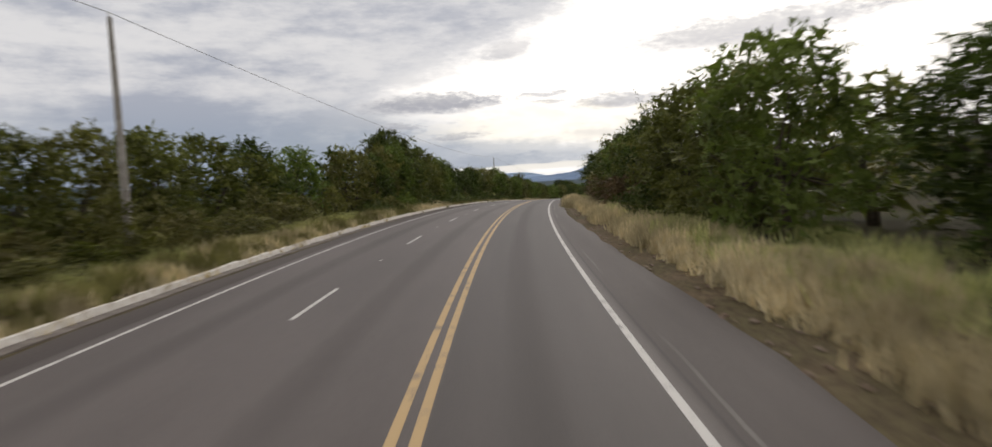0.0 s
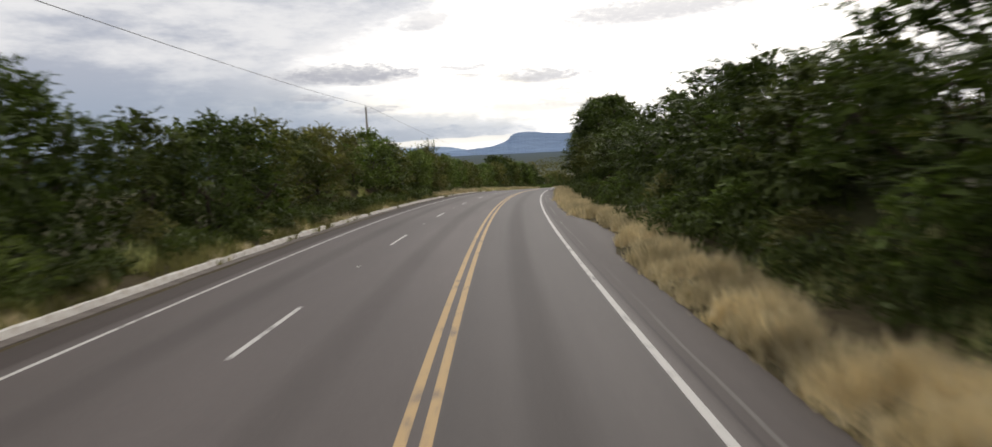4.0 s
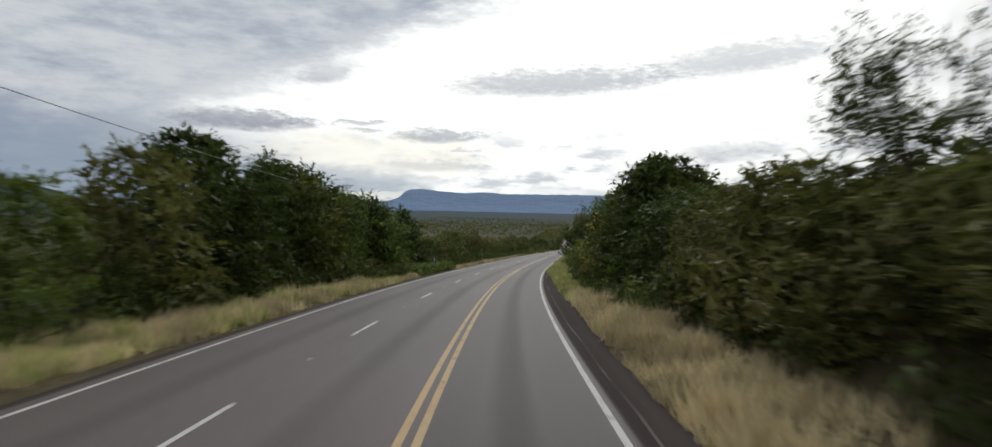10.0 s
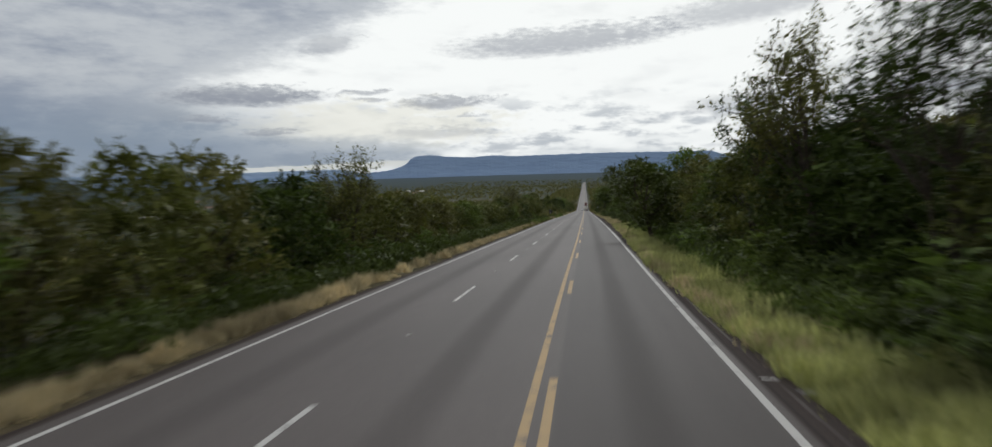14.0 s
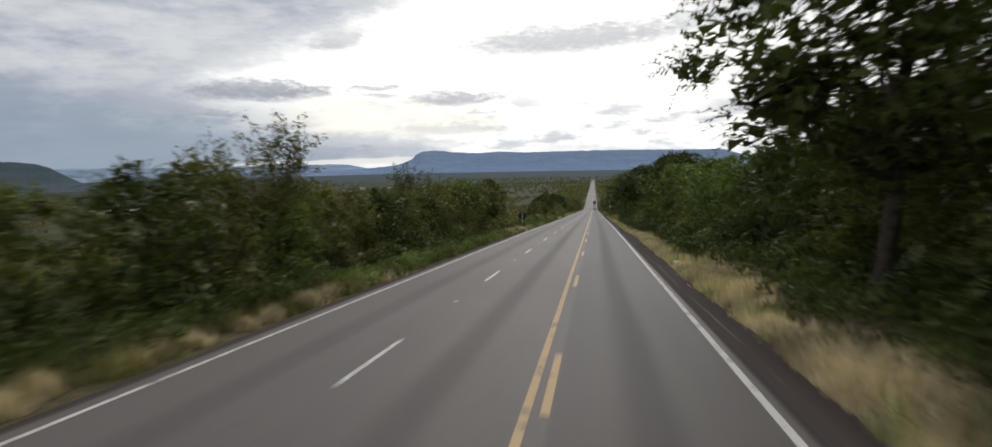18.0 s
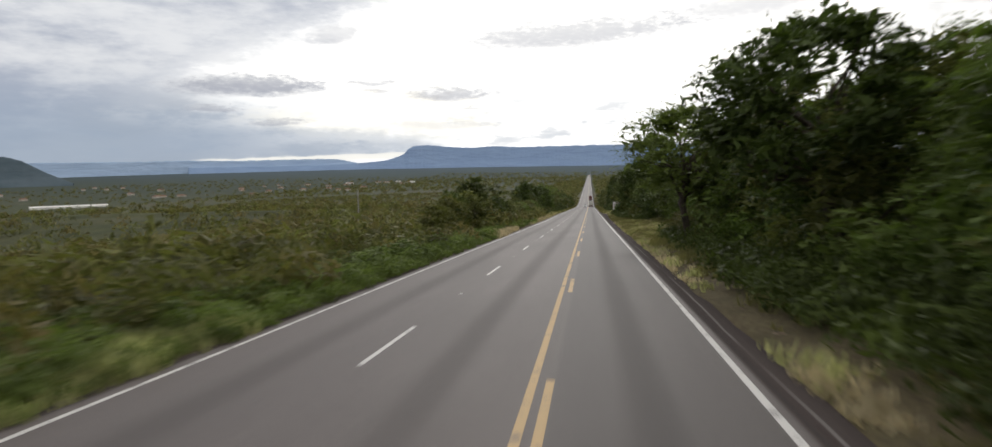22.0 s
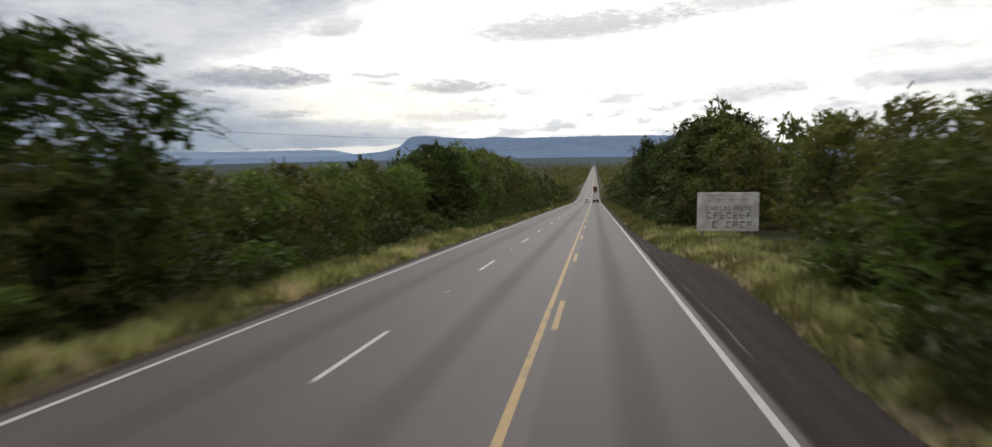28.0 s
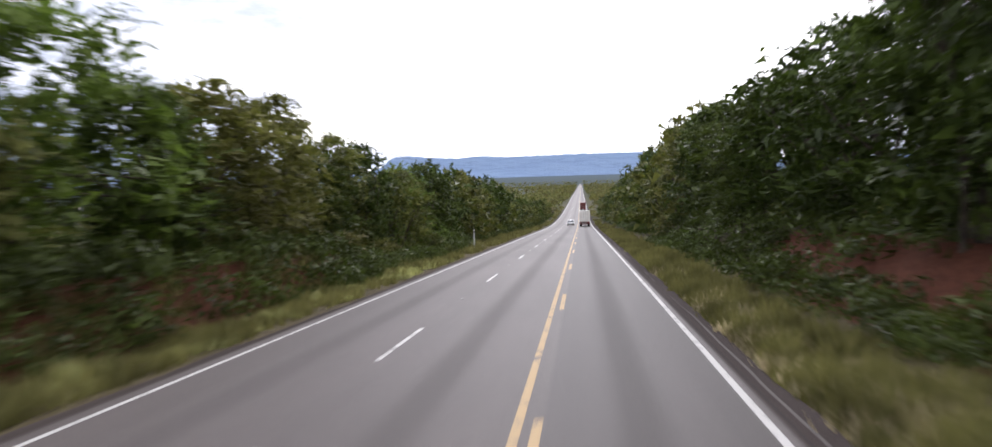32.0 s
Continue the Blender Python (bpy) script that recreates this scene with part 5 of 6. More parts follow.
    deep = [band(2800, 640, 694, 0.3, 6.0, 0.3, 0.6, -1.4), row(690, 790, 0.45, 1, 1.1), band(1800, 692, 780, 0.05, 1.7, 0.25, 0.5, -1.5, -1), band(900, 590, 660, 0.3, 1.6, 0.3, 0.55, -0.6), band(1000, 60, 200, -0.05, 0.5, 0.25, 0.45, -0.1, -1), row(690, 780, 0.7, 1, 1.4), row(692, 780, 1.6, 1, 1.5), band(2600, 84, 168, 0.2, 2.6, 0.35, 0.7, -0.9, -1), band(3600, -10, 70, 0.3, 3.4, 0.45, 0.85, -1.2, -1), band(5000, 546, 594, 0.4, 8.0, 0.3, 0.55, -1.9), band(4500, 395, 488, 0.1, 2.4, 0.3, 0.6, -1.1, -1), band(3500, 400, 640, 1.0, 3.0, 0.3, 0.6, -0.4), band(1600, 600, 640, 0.3, 2.0, 0.3, 0.6, -1.4), band(6000, 692, 860, 0.3, 3.0, 0.3, 0.6, -1.4), band(8500, 600, 860, 0.1, 3.4, 0.3, 0.65, -1.1, -1),
            band(1800, 860, 1100, 0.4, 3.4, 0.5, 0.8, -0.5), band(1800, 860, 1100, 0.2, 3, 0.5, 0.8, -0.5, -1)]
    for name, lst, mt, label in (("dry_grass", dry, M_GRASS_DRY, "dry golden grass along the shoulders"), ("green_grass", green, M_GRASS, "pale yellow-green grass along the road edge"), ("verge_grass", deep, M_GRASS_DEEP, "dull green mixed grass below the trees")):
        T = np.concatenate([blades(s, o, h, 6) for s, o, h in lst])
        tagged(new(name, tris_mesh(name, T, mt)), label, "grass", kind="stuff")


build_trees()
build_woods()
build_grass()


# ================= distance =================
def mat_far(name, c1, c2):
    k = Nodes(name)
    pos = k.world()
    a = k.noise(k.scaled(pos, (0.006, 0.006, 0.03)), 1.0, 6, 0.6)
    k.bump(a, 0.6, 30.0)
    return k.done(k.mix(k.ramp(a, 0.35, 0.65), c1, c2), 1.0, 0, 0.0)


def build_range(name, label, mat, dist, prof, foot, thick, seed):
    """A far range whose skyline runs through (azimuth, elevation), seen from the middle of the road."""
    rng = np.random.default_rng(seed)
    ex, ey, ez = -72.0, 430.0, -16.0
    az = np.arange(prof[0][0], prof[-1][0] + 0.01, 0.1)
    el = np.interp(az, [p[0] for p in prof], [p[1] for p in prof]) - 0.1 - 0.12 * np.clip((az + 8) / 6, 0, 1)
    n = np.cumsum(rng.normal(size=len(az)) * 0.012)
    el = el + (n - np.convolve(np.pad(n, 6, "edge"), np.ones(13) / 13, "valid")) * (el > 0.3)
    rows = []
    for frac, back in ((0.0, -thick), (0.35, -thick * 0.55), (0.62, -thick * 0.2), (0.95, -thick * 0.05), (1.0, 0.0), (0.9, thick * 0.5), (0.0, thick)):
        d = dist + back
        zt = ez + dist * np.tan(np.radians(el))
        z = foot + (zt - foot) * frac + (np.convolve(np.pad(rng.normal(size=len(az)) * 14, 8, "edge"), np.ones(17) / 17, "valid") if 0 < frac < 0.95 else 0)
        a = np.radians(az)
        rows.append(np.stack([ex + np.sin(a) * d, ey + np.cos(a) * d, np.maximum(z, foot)], 1))
    P = np.concatenate(rows)
    me = mesh_from(name, P, grid_faces(len(rows), len(az)), mat, smooth=True)
    tagged(new(name, me), label, "mountain", kind="structure")


# the rock's blue is air haze, painted into its base colour
M_MESA = mat_far("haze_blue_rock", (0.245, 0.335, 0.50), (0.27, 0.365, 0.53))
# furthest range: thicker haze painted in as a paler blue
M_FAR = mat_far("haze_pale_range", (0.40, 0.52, 0.70), (0.44, 0.56, 0.74))
# dark woodland with some haze blue painted over it
M_HILL = mat_far("dark_wooded_hill_haze", (0.085, 0.115, 0.135), (0.11, 0.14, 0.16))
build_range("mesa_backdrop", "long flat-topped mountain with a cliffed end, painted haze blue", M_MESA, 4420,
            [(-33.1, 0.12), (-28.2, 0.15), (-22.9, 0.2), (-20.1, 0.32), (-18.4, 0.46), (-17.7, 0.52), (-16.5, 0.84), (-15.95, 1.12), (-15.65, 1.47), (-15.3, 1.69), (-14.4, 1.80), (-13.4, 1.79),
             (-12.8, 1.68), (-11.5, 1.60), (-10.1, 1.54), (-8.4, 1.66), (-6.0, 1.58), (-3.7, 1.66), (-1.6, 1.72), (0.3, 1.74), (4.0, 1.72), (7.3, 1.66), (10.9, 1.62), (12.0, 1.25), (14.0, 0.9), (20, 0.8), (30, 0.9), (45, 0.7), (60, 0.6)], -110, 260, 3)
build_range("far_range_backdrop", "low range on the horizon, painted pale haze blue", M_FAR, 4480,
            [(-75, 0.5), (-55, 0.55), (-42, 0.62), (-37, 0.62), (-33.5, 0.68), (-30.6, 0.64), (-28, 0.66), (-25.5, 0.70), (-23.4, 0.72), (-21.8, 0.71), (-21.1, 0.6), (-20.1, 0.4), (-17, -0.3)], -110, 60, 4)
build_range("hill_backdrop", "dark wooded hill rising from the plain, tinted haze blue", M_HILL, 3000,
            [(-70, 0.9), (-60, 1.3), (-52, 1.0), (-48, 1.25), (-45.6, 1.15), (-44.4, 1.05), (-43.4, 0.72), (-42.1, -0.1), (-40.5, -0.9)], -110, 200, 5)


# ================= kerb, poles, signs =================
def at_road(s, o, up=0.0, turn=0.0):
    """A pose on the road, its y axis along the road and following the slope."""
    p = on_road(np.array([s]), np.array([o]), up)[0]
    h = float(np.interp(s, STEP, _h))
    return pose(p[0], p[1], p[2], math.degrees(math.atan(float(np.interp(s, STEP, _g)))), 0, -math.degrees(h) + turn)


def at_ground(s, o, turn=0.0, sink=0.0):
    p = on_ground(np.array([s]), np.array([o]))[0]
    return pose(p[0], p[1], p[2] - sink, 0, 0, -math.degrees(float(np.interp(s, STEP, _h))) + turn)


def build_kerb():
    rng = random.Random(4)
    kerb = thing("kerb", Matrix.Identity(4), "limewashed concrete kerb and gutter, chipped and stained", "kerb", kind="structure")
    meshes = []
    for k in range(6):
        bm = bmesh.new()
        h, w = 0.20 + rng.uniform(-0.03, 0.04), 0.30
        box(bm, -w, 0.0, -0.49, 0.49, -0.12, h, 0.025)
        for v in bm.verts:
            if v.co.z > 0.1:
                v.co.x += 0.06 if v.co.x < -0.1 else -0.07
                v.co.z += rng.uniform(-0.03, 0.02)
                v.co.y += rng.uniform(-0.01, 0.01)
        me = bpy.data.meshes.new("kerb_stone")
        bm.to_mesh(me)
        bm.free()
        me.materials.append(M_KERB)
        meshes.append(me)
    bm = bmesh.new()
    box(bm, 0.0, 0.42, -0.5, 0.5, -0.08, 0.014, 0.004)
    gut = bpy.data.meshes.new("gutter_slab")
    bm.to_mesh(gut)
    bm.free()
    gut.materials.append(mat_simple("gutter_concrete", (0.22, 0.19, 0.165), (0.13, 0.11, 0.10), 2, 0.9, bump=0.4))
    s = -12.0
    while s < 222:
        for name, me in (("kerb_stone", meshes[rng.randrange(6)]), ("gutter_slab", gut)):
            if name == "kerb_stone" and (60 < s and wave(s * 1.7, 2.0) > 0.9 or s > 200 and wave(s * 0.9, 7.0) > 0.1):
                continue
            ob = new(name, me)
            ob.parent = kerb
            ob.matrix_world = at_road(s, -9.0 + rng.uniform(-0.02, 0.02), rng.uniform(-0.015, 0.01) - (0.07 * float(sstep(s, 180, 200)) if name == "kerb_stone" else 0.0), rng.uniform(-0.8, 0.8))
        s += 1.0


def build_poles():
    def pole(s, o, h, top_w=0.16):
        t = thing("utility_pole", at_ground(s, o, sink=0.1), "tapered grey concrete utility pole among roadside trees", "utility pole", "poles along the road")
        bm = bmesh.new()
        n = 8
        prev = None
        for k in range(n + 1):
            f = k / n
            w, d = 0.34 * (1 - f) + top_w * f, 0.26 * (1 - f) + top_w * 0.8 * f
            ring = [bm.verts.new((sx * w / 2, sy * d / 2, f * h)) for sx, sy in ((-1, -0.7), (-0.7, -1), (0.7, -1), (1, -0.7), (1, 0.7), (0.7, 1), (-0.7, 1), (-1, 0.7))]
            if prev:
                for j in range(8):
                    bm.faces.new((prev[j], prev[(j + 1) % 8], ring[(j + 1) % 8], ring[j]))
            prev = ring
        bm.faces.new(prev)
        part("shaft", bm, M_CONCRETE, t)
        for z in (0.22 * h, 0.31 * h):
            bm = bmesh.new()
            w = 0.34 - 0.18 * z / h
            box(bm, -w / 2 - 0.012, w / 2 + 0.012, -w / 2, w / 2, z, z + 0.05, 0.008)
            part("strap", bm, M_STEEL, t, "galvanised steel strap")
        bm = bmesh.new()
        tube(bm, (0, 0, h - 0.02), (0, 0, h + 0.1), 0.018, 0.018)
        tube(bm, (0, 0, h + 0.08), (0, 0, h + 0.13), 0.06, 0.045, 10)
        tube(bm, (0, 0, h + 0.13), (0, 0, h + 0.2), 0.05, 0.02, 10)
        part("insulator", bm, M_CARWHITE, t, "white porcelain insulator")
        p = on_ground(np.array([s]), np.array([o]))[0]
        return Vector((p[0], p[1], p[2] - 0.1 + h + 0.18))

    def wire(a, b, sag):
        c = bpy.data.curves.new("power_line", "CURVE")
        c.dimensions, c.bevel_depth, c.bevel_resolution = "3D", 0.014, 1
        sp = c.splines.new("POLY")
        sp.points.add(24)
        for k in range(25):
            f = k / 24
            q = a.lerp(b, f)
            sp.points[k].co = (q.x, q.y, q.z - 4 * sag * f * (1 - f), 1)
        c.materials.append(M_WIRE)
        tagged(new("power_line", c), "single thin aluminium power line slung between poles", "wire", "lines between poles")
    tops = [pole(s, o, h - gz(s, o) + float(axis(s)[3])) for s, o, h in ((-96, -15, 10.2), (27.3, -14.0, 10.1), (151.2, -14.2, 10.2), (274.6, -14.4, 7.3), (392, -40, 3.0))]
    for a, b in zip(tops, tops[1:]):
        wire(a, b, 1.3)
    tops = [pole(s, o, h - gz(s, o) + float(axis(s)[3])) for s, o, h in ((600, -40, 5.5), (707.8, -14.2, 9.5), (820, -14.5, 9.2))]
    for a, b in zip(tops, tops[1:]):
        wire(a, b, 1.2)


def build_signs():
    # warning boards seen from behind
    for s, o, base, size, label in ((485.5, -9.0, 1.15, 0.74, "diamond warning sign seen from its dark back on a pale post"), (159.0, -12.6, 0.6, 0.0, "small dark marker board on a white post beside the kerb"),
                                    (290.1, -9.4, 0.9, 0.0, "small dark marker board on a white post in the verge")):
        t = thing("road_sign", at_ground(s, o), label, "road sign")
        bm = bmesh.new()
        w = 0.032 if size else 0.045
        box(bm, -w, w, -w, w, -0.3, base + (1.45 if size else 0.75), 0.012)
        part("post", bm, M_CARWHITE, t, "pale painted post")
        bm = bmesh.new()
        if size:
            zc = base + 0.72
            vs = [bm.verts.new((x, y, z)) for y in (0.05, 0.062) for x, z in ((0, zc - size), (size, zc), (0, zc + size), (-size, zc))]
            for f in ((3, 2, 1, 0), (4, 5, 6, 7), (0, 1, 5, 4), (1, 2, 6, 5), (2, 3, 7, 6), (3, 0, 4, 7)):
                bm.faces.new([vs[j] for j in f])
            bmesh.ops.bevel(bm, geom=[e for e in bm.edges if abs(e.verts[0].co.y - e.verts[1].co.y) > 0.005], offset=0.05, segments=3, affect="EDGES")
        else:
            box(bm, -0.26, 0.26, 0.05, 0.062, base - 0.02, base + 0.62, 0.004)
        part("board", bm, M_BLACK, t, "dark unpainted back of the board")
        for z in (base + 0.2, base + 0.5):
            bm = bmesh.new()
            box(bm, -0.14, 0.14, 0.035, 0.05, z, z + 0.035, 0.004)
            part("bracket", bm, M_STEEL, t, "steel bracket")
    for s, o, h in ((797.5, -9.4, 1.9), (571.0, -16.0, 2.4)):
        t = thing("marker_post", at_ground(s, o), "slim white marker post in the roadside grass", "post", "marker posts")
        bm = bmesh.new()
        box(bm, -0.06, 0.06, -0.05, 0.05, -0.3, h, 0.015)
        part("post", bm, M_CARWHITE, t)
        bm = bmesh.new()
        box(bm, -0.065, 0.065, -0.055, 0.055, h - 0.35, h - 0.2, 0.004)
        part("band", bm, M_BLACK, t, "dark band near the top")
    # the painted hoarding
    t = thing("hoarding", at_ground(676.8, 9.45), "weathered white hoarding with faded dark hand-painted lettering", "billboard")
    z0 = float(axis(676.8)[3]) - gz(676.8, 9.45)
    zb, zt = 0.80 + z0, 3.23 + z0
    bm = bmesh.new()
    box(bm, -1.85, 1.85, -0.07, 0.07, zb, zt, 0.03)
    part("panel", bm, mat_simple("weathered_white_wall", (0.78, 0.76, 0.74), (0.52, 0.48, 0.45), 1.3, 0.9, bump=0.3), t)
    for x in (-1.5, 0.0, 1.5):
        bm = bmesh.new()
        box(bm, x - 0.09, x + 0.09, 0.07, 0.22, -0.4, zt - 0.1, 0.01)
        part("support_post", bm, M_CONCRETE, t, "grey support post")
    ink = mat_simple("faded_dark_paint", (0.06, 0.055, 0.055), (0.24, 0.22, 0.21), 3.0, 0.9, bump=0.0)
    fc = bpy.data.curves.new("lettering", "FONT")
    fc.body, fc.size, fc.extrude, fc.align_x = "CARTAS FRETE", 0.43, 0.004, "CENTER"
    fc.materials.append(ink)
    words = new("lettering", fc)
    words.parent = t
    words.matrix_basis = Matrix.Translation((0, -0.074, zt - 1.14)) @ pose(0, 0, 0, 90) @ Matrix.Diagonal((0.98, 1, 1, 1))
    tagged(words, "faded dark hand-painted words")
    rng = random.Random(12)
    for zz, hgt, x0, x1, n in ((0.10, 0.14, -1.2, -0.2, 6), (0.42, 0.07, -1.25, 1.4, 4), (1.24, 0.42, -1.3, 1.5, 7), (1.80, 0.46, -0.95, 1.55, 6)):
        w = (x1 - x0) / n
        for k in range(n):
            if rng.random() < 0.08:
                continue
            a = x0 + k * w
            bm = bmesh.new()
            z1 = zt - zz
            hh = hgt * rng.uniform(0.9, 1.0)
            sw = w * 0.13
            box(bm, a + 0.02, a + 0.02 + sw, -0.076, -0.066, z1 - hh, z1)
            for zf in rng.sample((0.2, 0.6, 1.0), 2):
                box(bm, a + 0.02 + sw, a + w * 0.74, -0.076, -0.066, z1 - hh * zf, z1 - hh * zf + hh * 0.17)
            part("lettering_bar", bm, ink, t, "faded dark painted bar")


# ================= vehicles =================
def wheel(parent, x, y, r, w):
    bm = bmesh.new()
    tube(bm, (x - w / 2, y, r), (x + w / 2, y, r), r, r, 28)
    bmesh.ops.bevel(bm, geom=[e for e in bm.edges if len(e.link_faces) == 2 and e.calc_face_angle(0) > 1.2], offset=0.035, segments=2, affect="EDGES")
    ty = part("tyre", bm, M_RUBBER, parent, "black rubber tyre", True)
    bm = bmesh.new()
    tube(bm, (x - w / 2 - 0.01, y, r), (x + w / 2 + 0.01, y, r), r * 0.58, r * 0.58, 20)
    tube(bm, (x - w / 2 - 0.05, y, r), (x + w / 2 + 0.05, y, r), r * 0.2, r * 0.2, 12)
    rim = part("rim", bm, M_STEEL, ty, "dull steel rim")
    return ty


def build_truck(m, label, body):
    t = thing("box_truck", m, label, "truck", "trucks on the road")
    bm = bmesh.new()
    box(bm, -1.28, 1.28, 0.0, 7.4, 1.15, 3.95, 0.05)
    part("cargo_box", bm, body, t)
    for sx in (-1, 1):
        bm = bmesh.new()
        box(bm, min(0.02 * sx, 1.22 * sx), max(0.02 * sx, 1.22 * sx), -0.05, -0.002, 1.22, 3.88, 0.012)
        d = part("rear_door", bm, body, t, "white rear door")
        for x in (0.25, 0.8):
            bm = bmesh.new()
            tube(bm, (x * sx, -0.08, 1.25), (x * sx, -0.08, 3.85), 0.018, 0.018)
            box(bm, x * sx - 0.05, x * sx + 0.05, -0.1, -0.05, 2.1, 2.16)
            part("lock_rod", bm, M_STEEL, d, "galvanised lock rod")
        bm = bmesh.new()
        box(bm, sx * 0.95 - 0.22, sx * 0.95 + 0.22, -0.08, 0.02, 0.92, 1.06, 0.015)
        part("tail_light", bm, M_LAMP, t, "red tail light")
        bm = bmesh.new()
        box(bm, sx * 0.92 - 0.3, sx * 0.92 + 0.3, 0.62, 0.65, 0.25, 0.85)
        part("mudflap", bm, M_RUBBER, t, "black mudflap")
        for y in (1.3, 2.55):
            wheel(t, sx * 0.95, y, 0.5, 0.52)
        wheel(t, sx * 1.02, 8.6, 0.5, 0.3)
    bm = bmesh.new()
    box(bm, -1.22, 1.22, -0.12, 0.05, 0.5, 0.72, 0.02)
    part("bumper", bm, M_DKRED, t, "dark red rear bumper bar")
    bm = bmesh.new()
    box(bm, -1.25, 1.25, 0.0, 7.4, 1.0, 1.148, 0.01)
    for x in (-0.45, 0.45):
        box(bm, x - 0.06, x + 0.06, 0.1, 9.6, 0.72, 1.0)
    part("chassis", bm, M_DKRED, t, "dark red chassis frame")
    bm = bmesh.new()
    box(bm, -1.2, 1.2, 7.75, 9.7, 0.6, 2.95, 0.14)
    part("cab", bm, M_CARWHITE, t, "white driver cab", True)
    bm = bmesh.new()
    box(bm, -1.05, 1.05, 9.66, 9.72, 1.75, 2.6, 0.02)
    part("windscreen", bm, M_GLASSDARK, t, "tinted windscreen")


def build_car(m, label):
    t = thing("car", m, label, "car")
    prof = [(-2.05, 0.42), (-2.1, 0.8), (-1.95, 0.98), (-1.0, 1.02), (-0.45, 1.42), (0.9, 1.46), (1.7, 1.02), (2.0, 0.95), (2.08, 0.45)]
    bm = bmesh.new()
    sides = [[bm.verts.new((x * (1 if z < 1.1 else 0.86), -y, z)) for y, z in prof] for x in (-0.86, 0.86)]
    n = len(prof)
    for k in range(n):
        bm.faces.new((sides[0][k], sides[0][(k + 1) % n], sides[1][(k + 1) % n], sides[1][k]))
    bm.faces.new(sides[0][::-1])
    bm.faces.new(sides[1])
    bmesh.ops.recalc_face_normals(bm, faces=bm.faces)
    bmesh.ops.bevel(bm, geom=list(bm.edges), offset=0.06, segments=2, affect="EDGES")
    part("body", bm, M_CARWHITE, t, smooth=True)
    bm = bmesh.new()
    vs = [bm.verts.new(c) for c in ((-0.66, 0.50, 1.40), (0.66, 0.50, 1.40), (0.76, 0.99, 1.05), (-0.76, 0.99, 1.05))]
    bm.faces.new(vs)
    r = bmesh.ops.extrude_face_region(bm, geom=list(bm.faces))
    bmesh.ops.translate(bm, vec=(0, 0.05, 0.06), verts=[e for e in r["geom"] if isinstance(e, bmesh.types.BMVert)])
    part("windscreen", bm, M_GLASSDARK, t, "dark windscreen")
    for sx in (-1, 1):
        for y in (-1.3, 1.3):
            wheel(t, sx * 0.76, y, 0.31, 0.2)
        bm = bmesh.new()
        box(bm, sx * 0.62 - 0.16, sx * 0.62 + 0.16, 2.0, 2.1, 0.68, 0.84, 0.03)
        part("headlight", bm, M_STEEL, t, "clear headlight")


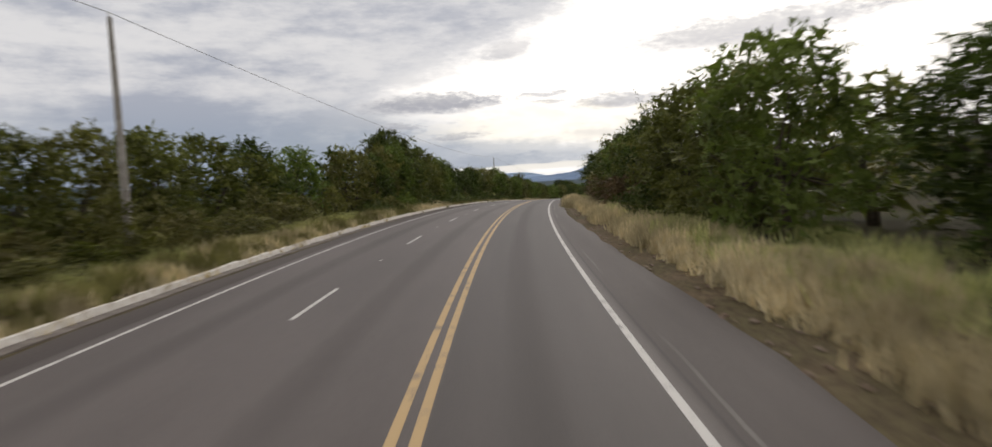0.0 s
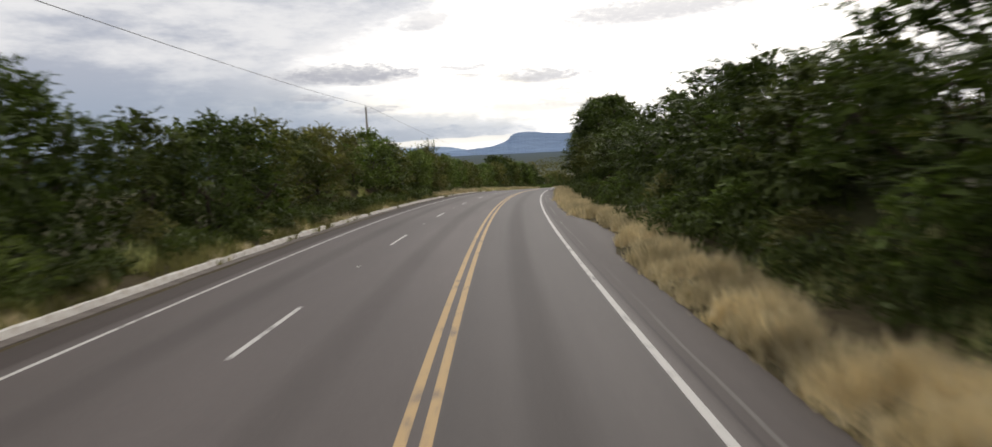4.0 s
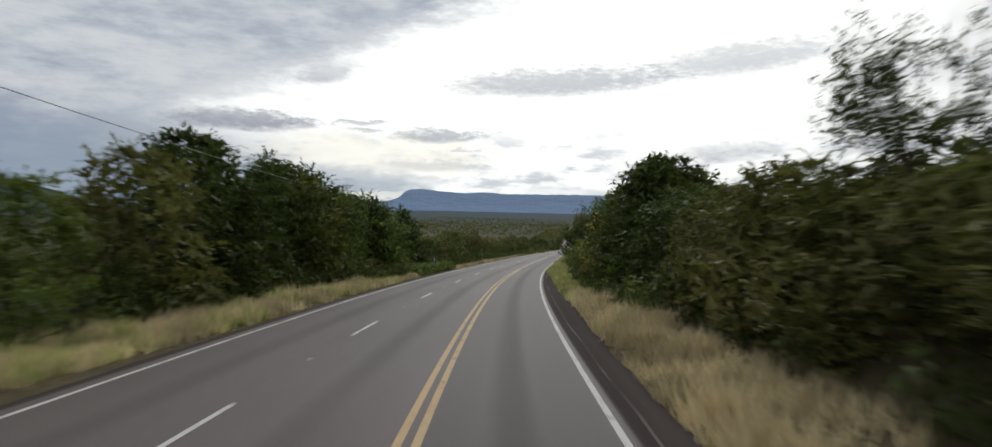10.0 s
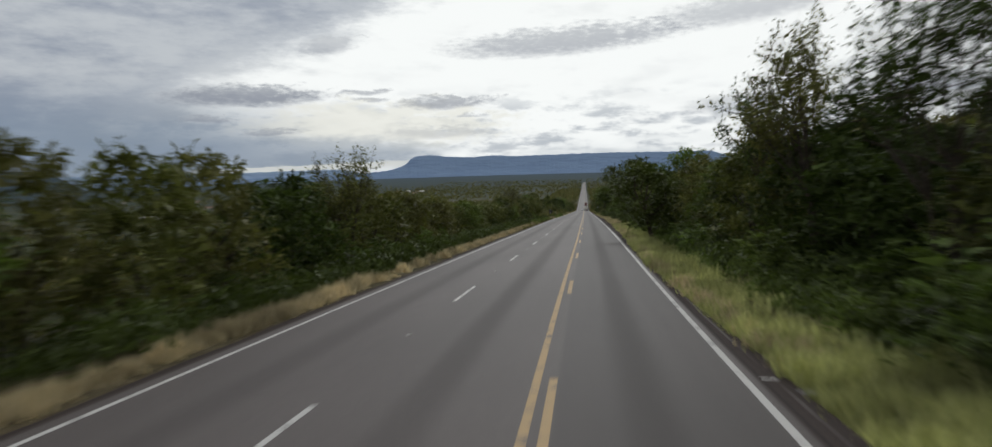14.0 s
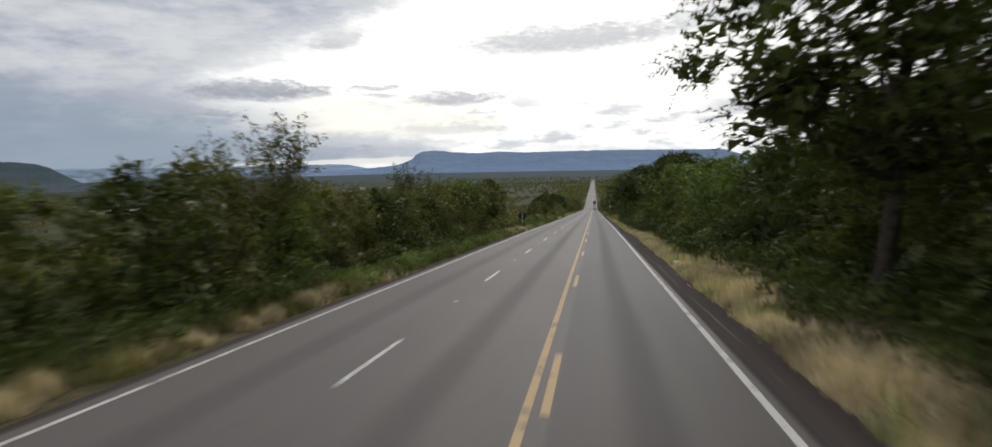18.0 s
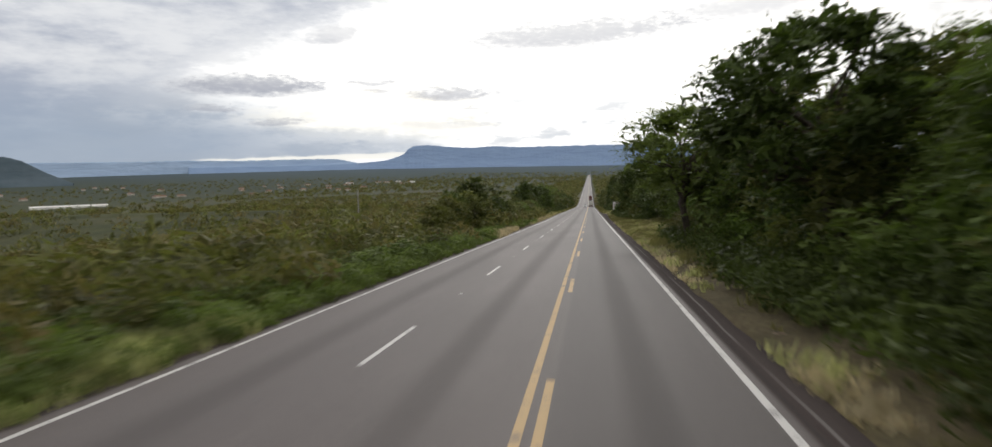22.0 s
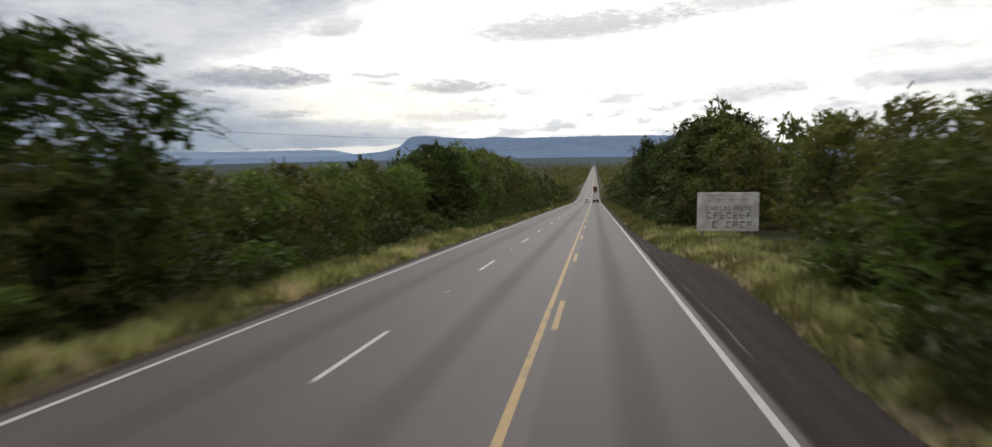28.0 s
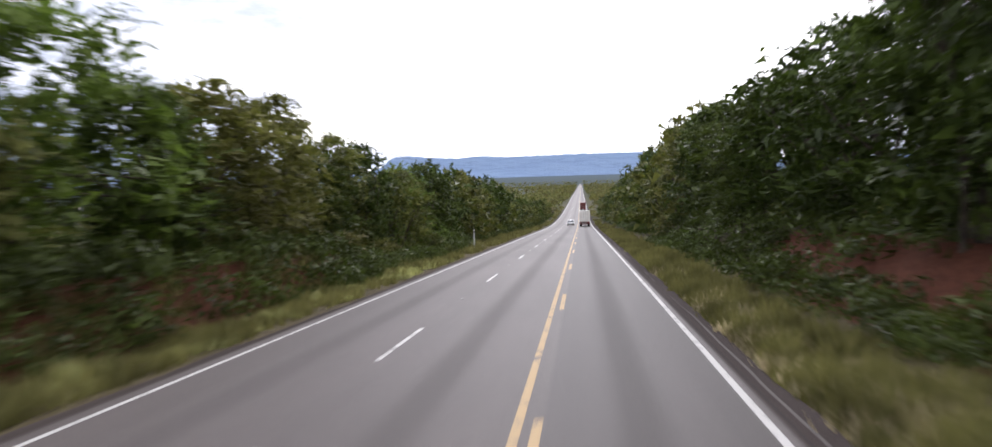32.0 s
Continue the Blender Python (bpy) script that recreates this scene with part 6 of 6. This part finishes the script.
# ================= far village =================
def build_village():
    rng = random.Random(8)
    wall = mat_simple("pale_plaster", (0.62, 0.58, 0.52), (0.5, 0.44, 0.38), 0.4, 0.9)
    roof = mat_simple("clay_roof", (0.30, 0.16, 0.10), (0.22, 0.12, 0.08), 0.5, 0.9)
    white = mat_simple("whitewashed_wall", (0.86, 0.84, 0.80), (0.74, 0.71, 0.66), 0.4, 0.9)
    # a long pale shed on the plain, and white barns at the foot of the mountain
    for k, (s, o, turn, w, d, h) in enumerate([(1324, -744, 42, 95, 12, 4.0)] + [(rng.uniform(2450, 2720), -rng.uniform(560, 780), rng.uniform(-25, 25), rng.uniform(10, 24), 10, rng.uniform(3.5, 5)) for _ in range(7)]):
        t = thing("barn", at_ground(s, o, turn), "long low whitewashed barn far out on the plain", "barn", "barns on the plain")
        bm = bmesh.new()
        box(bm, -w / 2, w / 2, -d / 2, d / 2, -1.5, h)
        part("wall", bm, white, t)
        bm = bmesh.new()
        v = [bm.verts.new(c) for c in ((-w / 2 - .4, -d / 2 - .4, h), (w / 2 + .4, -d / 2 - .4, h), (w / 2 + .4, d / 2 + .4, h), (-w / 2 - .4, d / 2 + .4, h), (-w / 2 - .4, 0, h + 1.6), (w / 2 + .4, 0, h + 1.6))]
        for f in ((0, 1, 5, 4), (2, 3, 4, 5), (1, 2, 5), (3, 0, 4), (3, 2, 1, 0)):
            bm.faces.new([v[j] for j in f])
        part("roof", bm, white if k % 2 == 0 else roof, t)
    for k in range(30):
        s, o = rng.uniform(1500, 2500), -rng.uniform(420, 1500)
        t = thing("farmhouse", at_ground(s, o, rng.uniform(0, 180)), "small pale farmhouse with a clay roof on the plain", "house", "houses on the plain")
        w, d, h = rng.uniform(8, 18), rng.uniform(7, 10), rng.uniform(3.0, 4.5)
        bm = bmesh.new()
        box(bm, -w / 2, w / 2, -d / 2, d / 2, -1, h)
        part("wall", bm, wall, t)
        bm = bmesh.new()
        v = [bm.verts.new(c) for c in ((-w / 2 - .6, -d / 2 - .6, h), (w / 2 + .6, -d / 2 - .6, h), (w / 2 + .6, d / 2 + .6, h), (-w / 2 - .6, d / 2 + .6, h), (-w / 2, 0, h + 2), (w / 2, 0, h + 2))]
        for f in ((0, 1, 5, 4), (2, 3, 4, 5), (1, 2, 5), (3, 0, 4), (3, 2, 1, 0)):
            bm.faces.new([v[j] for j in f])
        part("roof", bm, roof, t)


build_kerb()
build_poles()
build_signs()
build_truck(at_road(895, 1.75), "white box truck with a red bumper on the road", M_BOX)
build_truck(at_road(1040, 1.75), "distant box truck further down the road", M_DKRED)
build_car(at_road(905, -1.8, 0, 180), "white oncoming car on the far lane")
build_village()

# litter by the shoulder
bm = bmesh.new()
bmesh.ops.create_icosphere(bm, subdivisions=3, radius=0.2)
for v in bm.verts:
    v.co *= 0.8 + 0.45 * noise.noise(v.co * 9.0)
    v.co.z *= 0.6
me = bpy.data.meshes.new("plastic_bag")
bm.to_mesh(me)
bm.free()
me.materials.append(M_CARWHITE)
bag = new("plastic_bag", me)
bag.matrix_world = at_ground(430.4, 5.35) @ Matrix.Translation((0, 0, 0.12))
tagged(bag, "crumpled white plastic bag in the verge grass", "litter")


def build_stones():
    rng = np.random.default_rng(3)
    n = 420
    s = np.concatenate([rng.uniform(0, 75, 300), rng.uniform(75, 760, 120)])
    o = np.concatenate([5.5 + rng.random(300) ** 1.5 * 1.8, 5.35 + rng.random(120) * 0.5])
    P = on_ground(s, o)
    ico = [(0, 0, 1), (0.9, 0, 0.3), (0.28, 0.85, 0.3), (-0.72, 0.53, 0.3), (-0.72, -0.53, 0.3), (0.28, -0.85, 0.3), (0, 0, -0.6)]
    fc = [(0, 1, 2), (0, 2, 3), (0, 3, 4), (0, 4, 5), (0, 5, 1), (6, 2, 1), (6, 3, 2), (6, 4, 3), (6, 5, 4), (6, 1, 5)]
    V = (np.array(ico)[None] * (1 + rng.normal(size=(n, 7, 3)) * 0.18)) * (rng.uniform(0.03, 0.11, (n, 1, 1)) * np.array([1.2, 1.0, 0.6])) + P[:, None, :] + np.array([0, 0, 0.015])
    T = V[:, np.array(fc)].reshape(-1, 3, 3)
    tagged(new("loose_stones", tris_mesh("loose_stones", T, mat_simple("pale_stone", (0.30, 0.24, 0.19), (0.18, 0.12, 0.09), 0.5, 0.9))), "loose pale stones on the dirt beside the shoulder", "stones", kind="stuff")


build_stones()
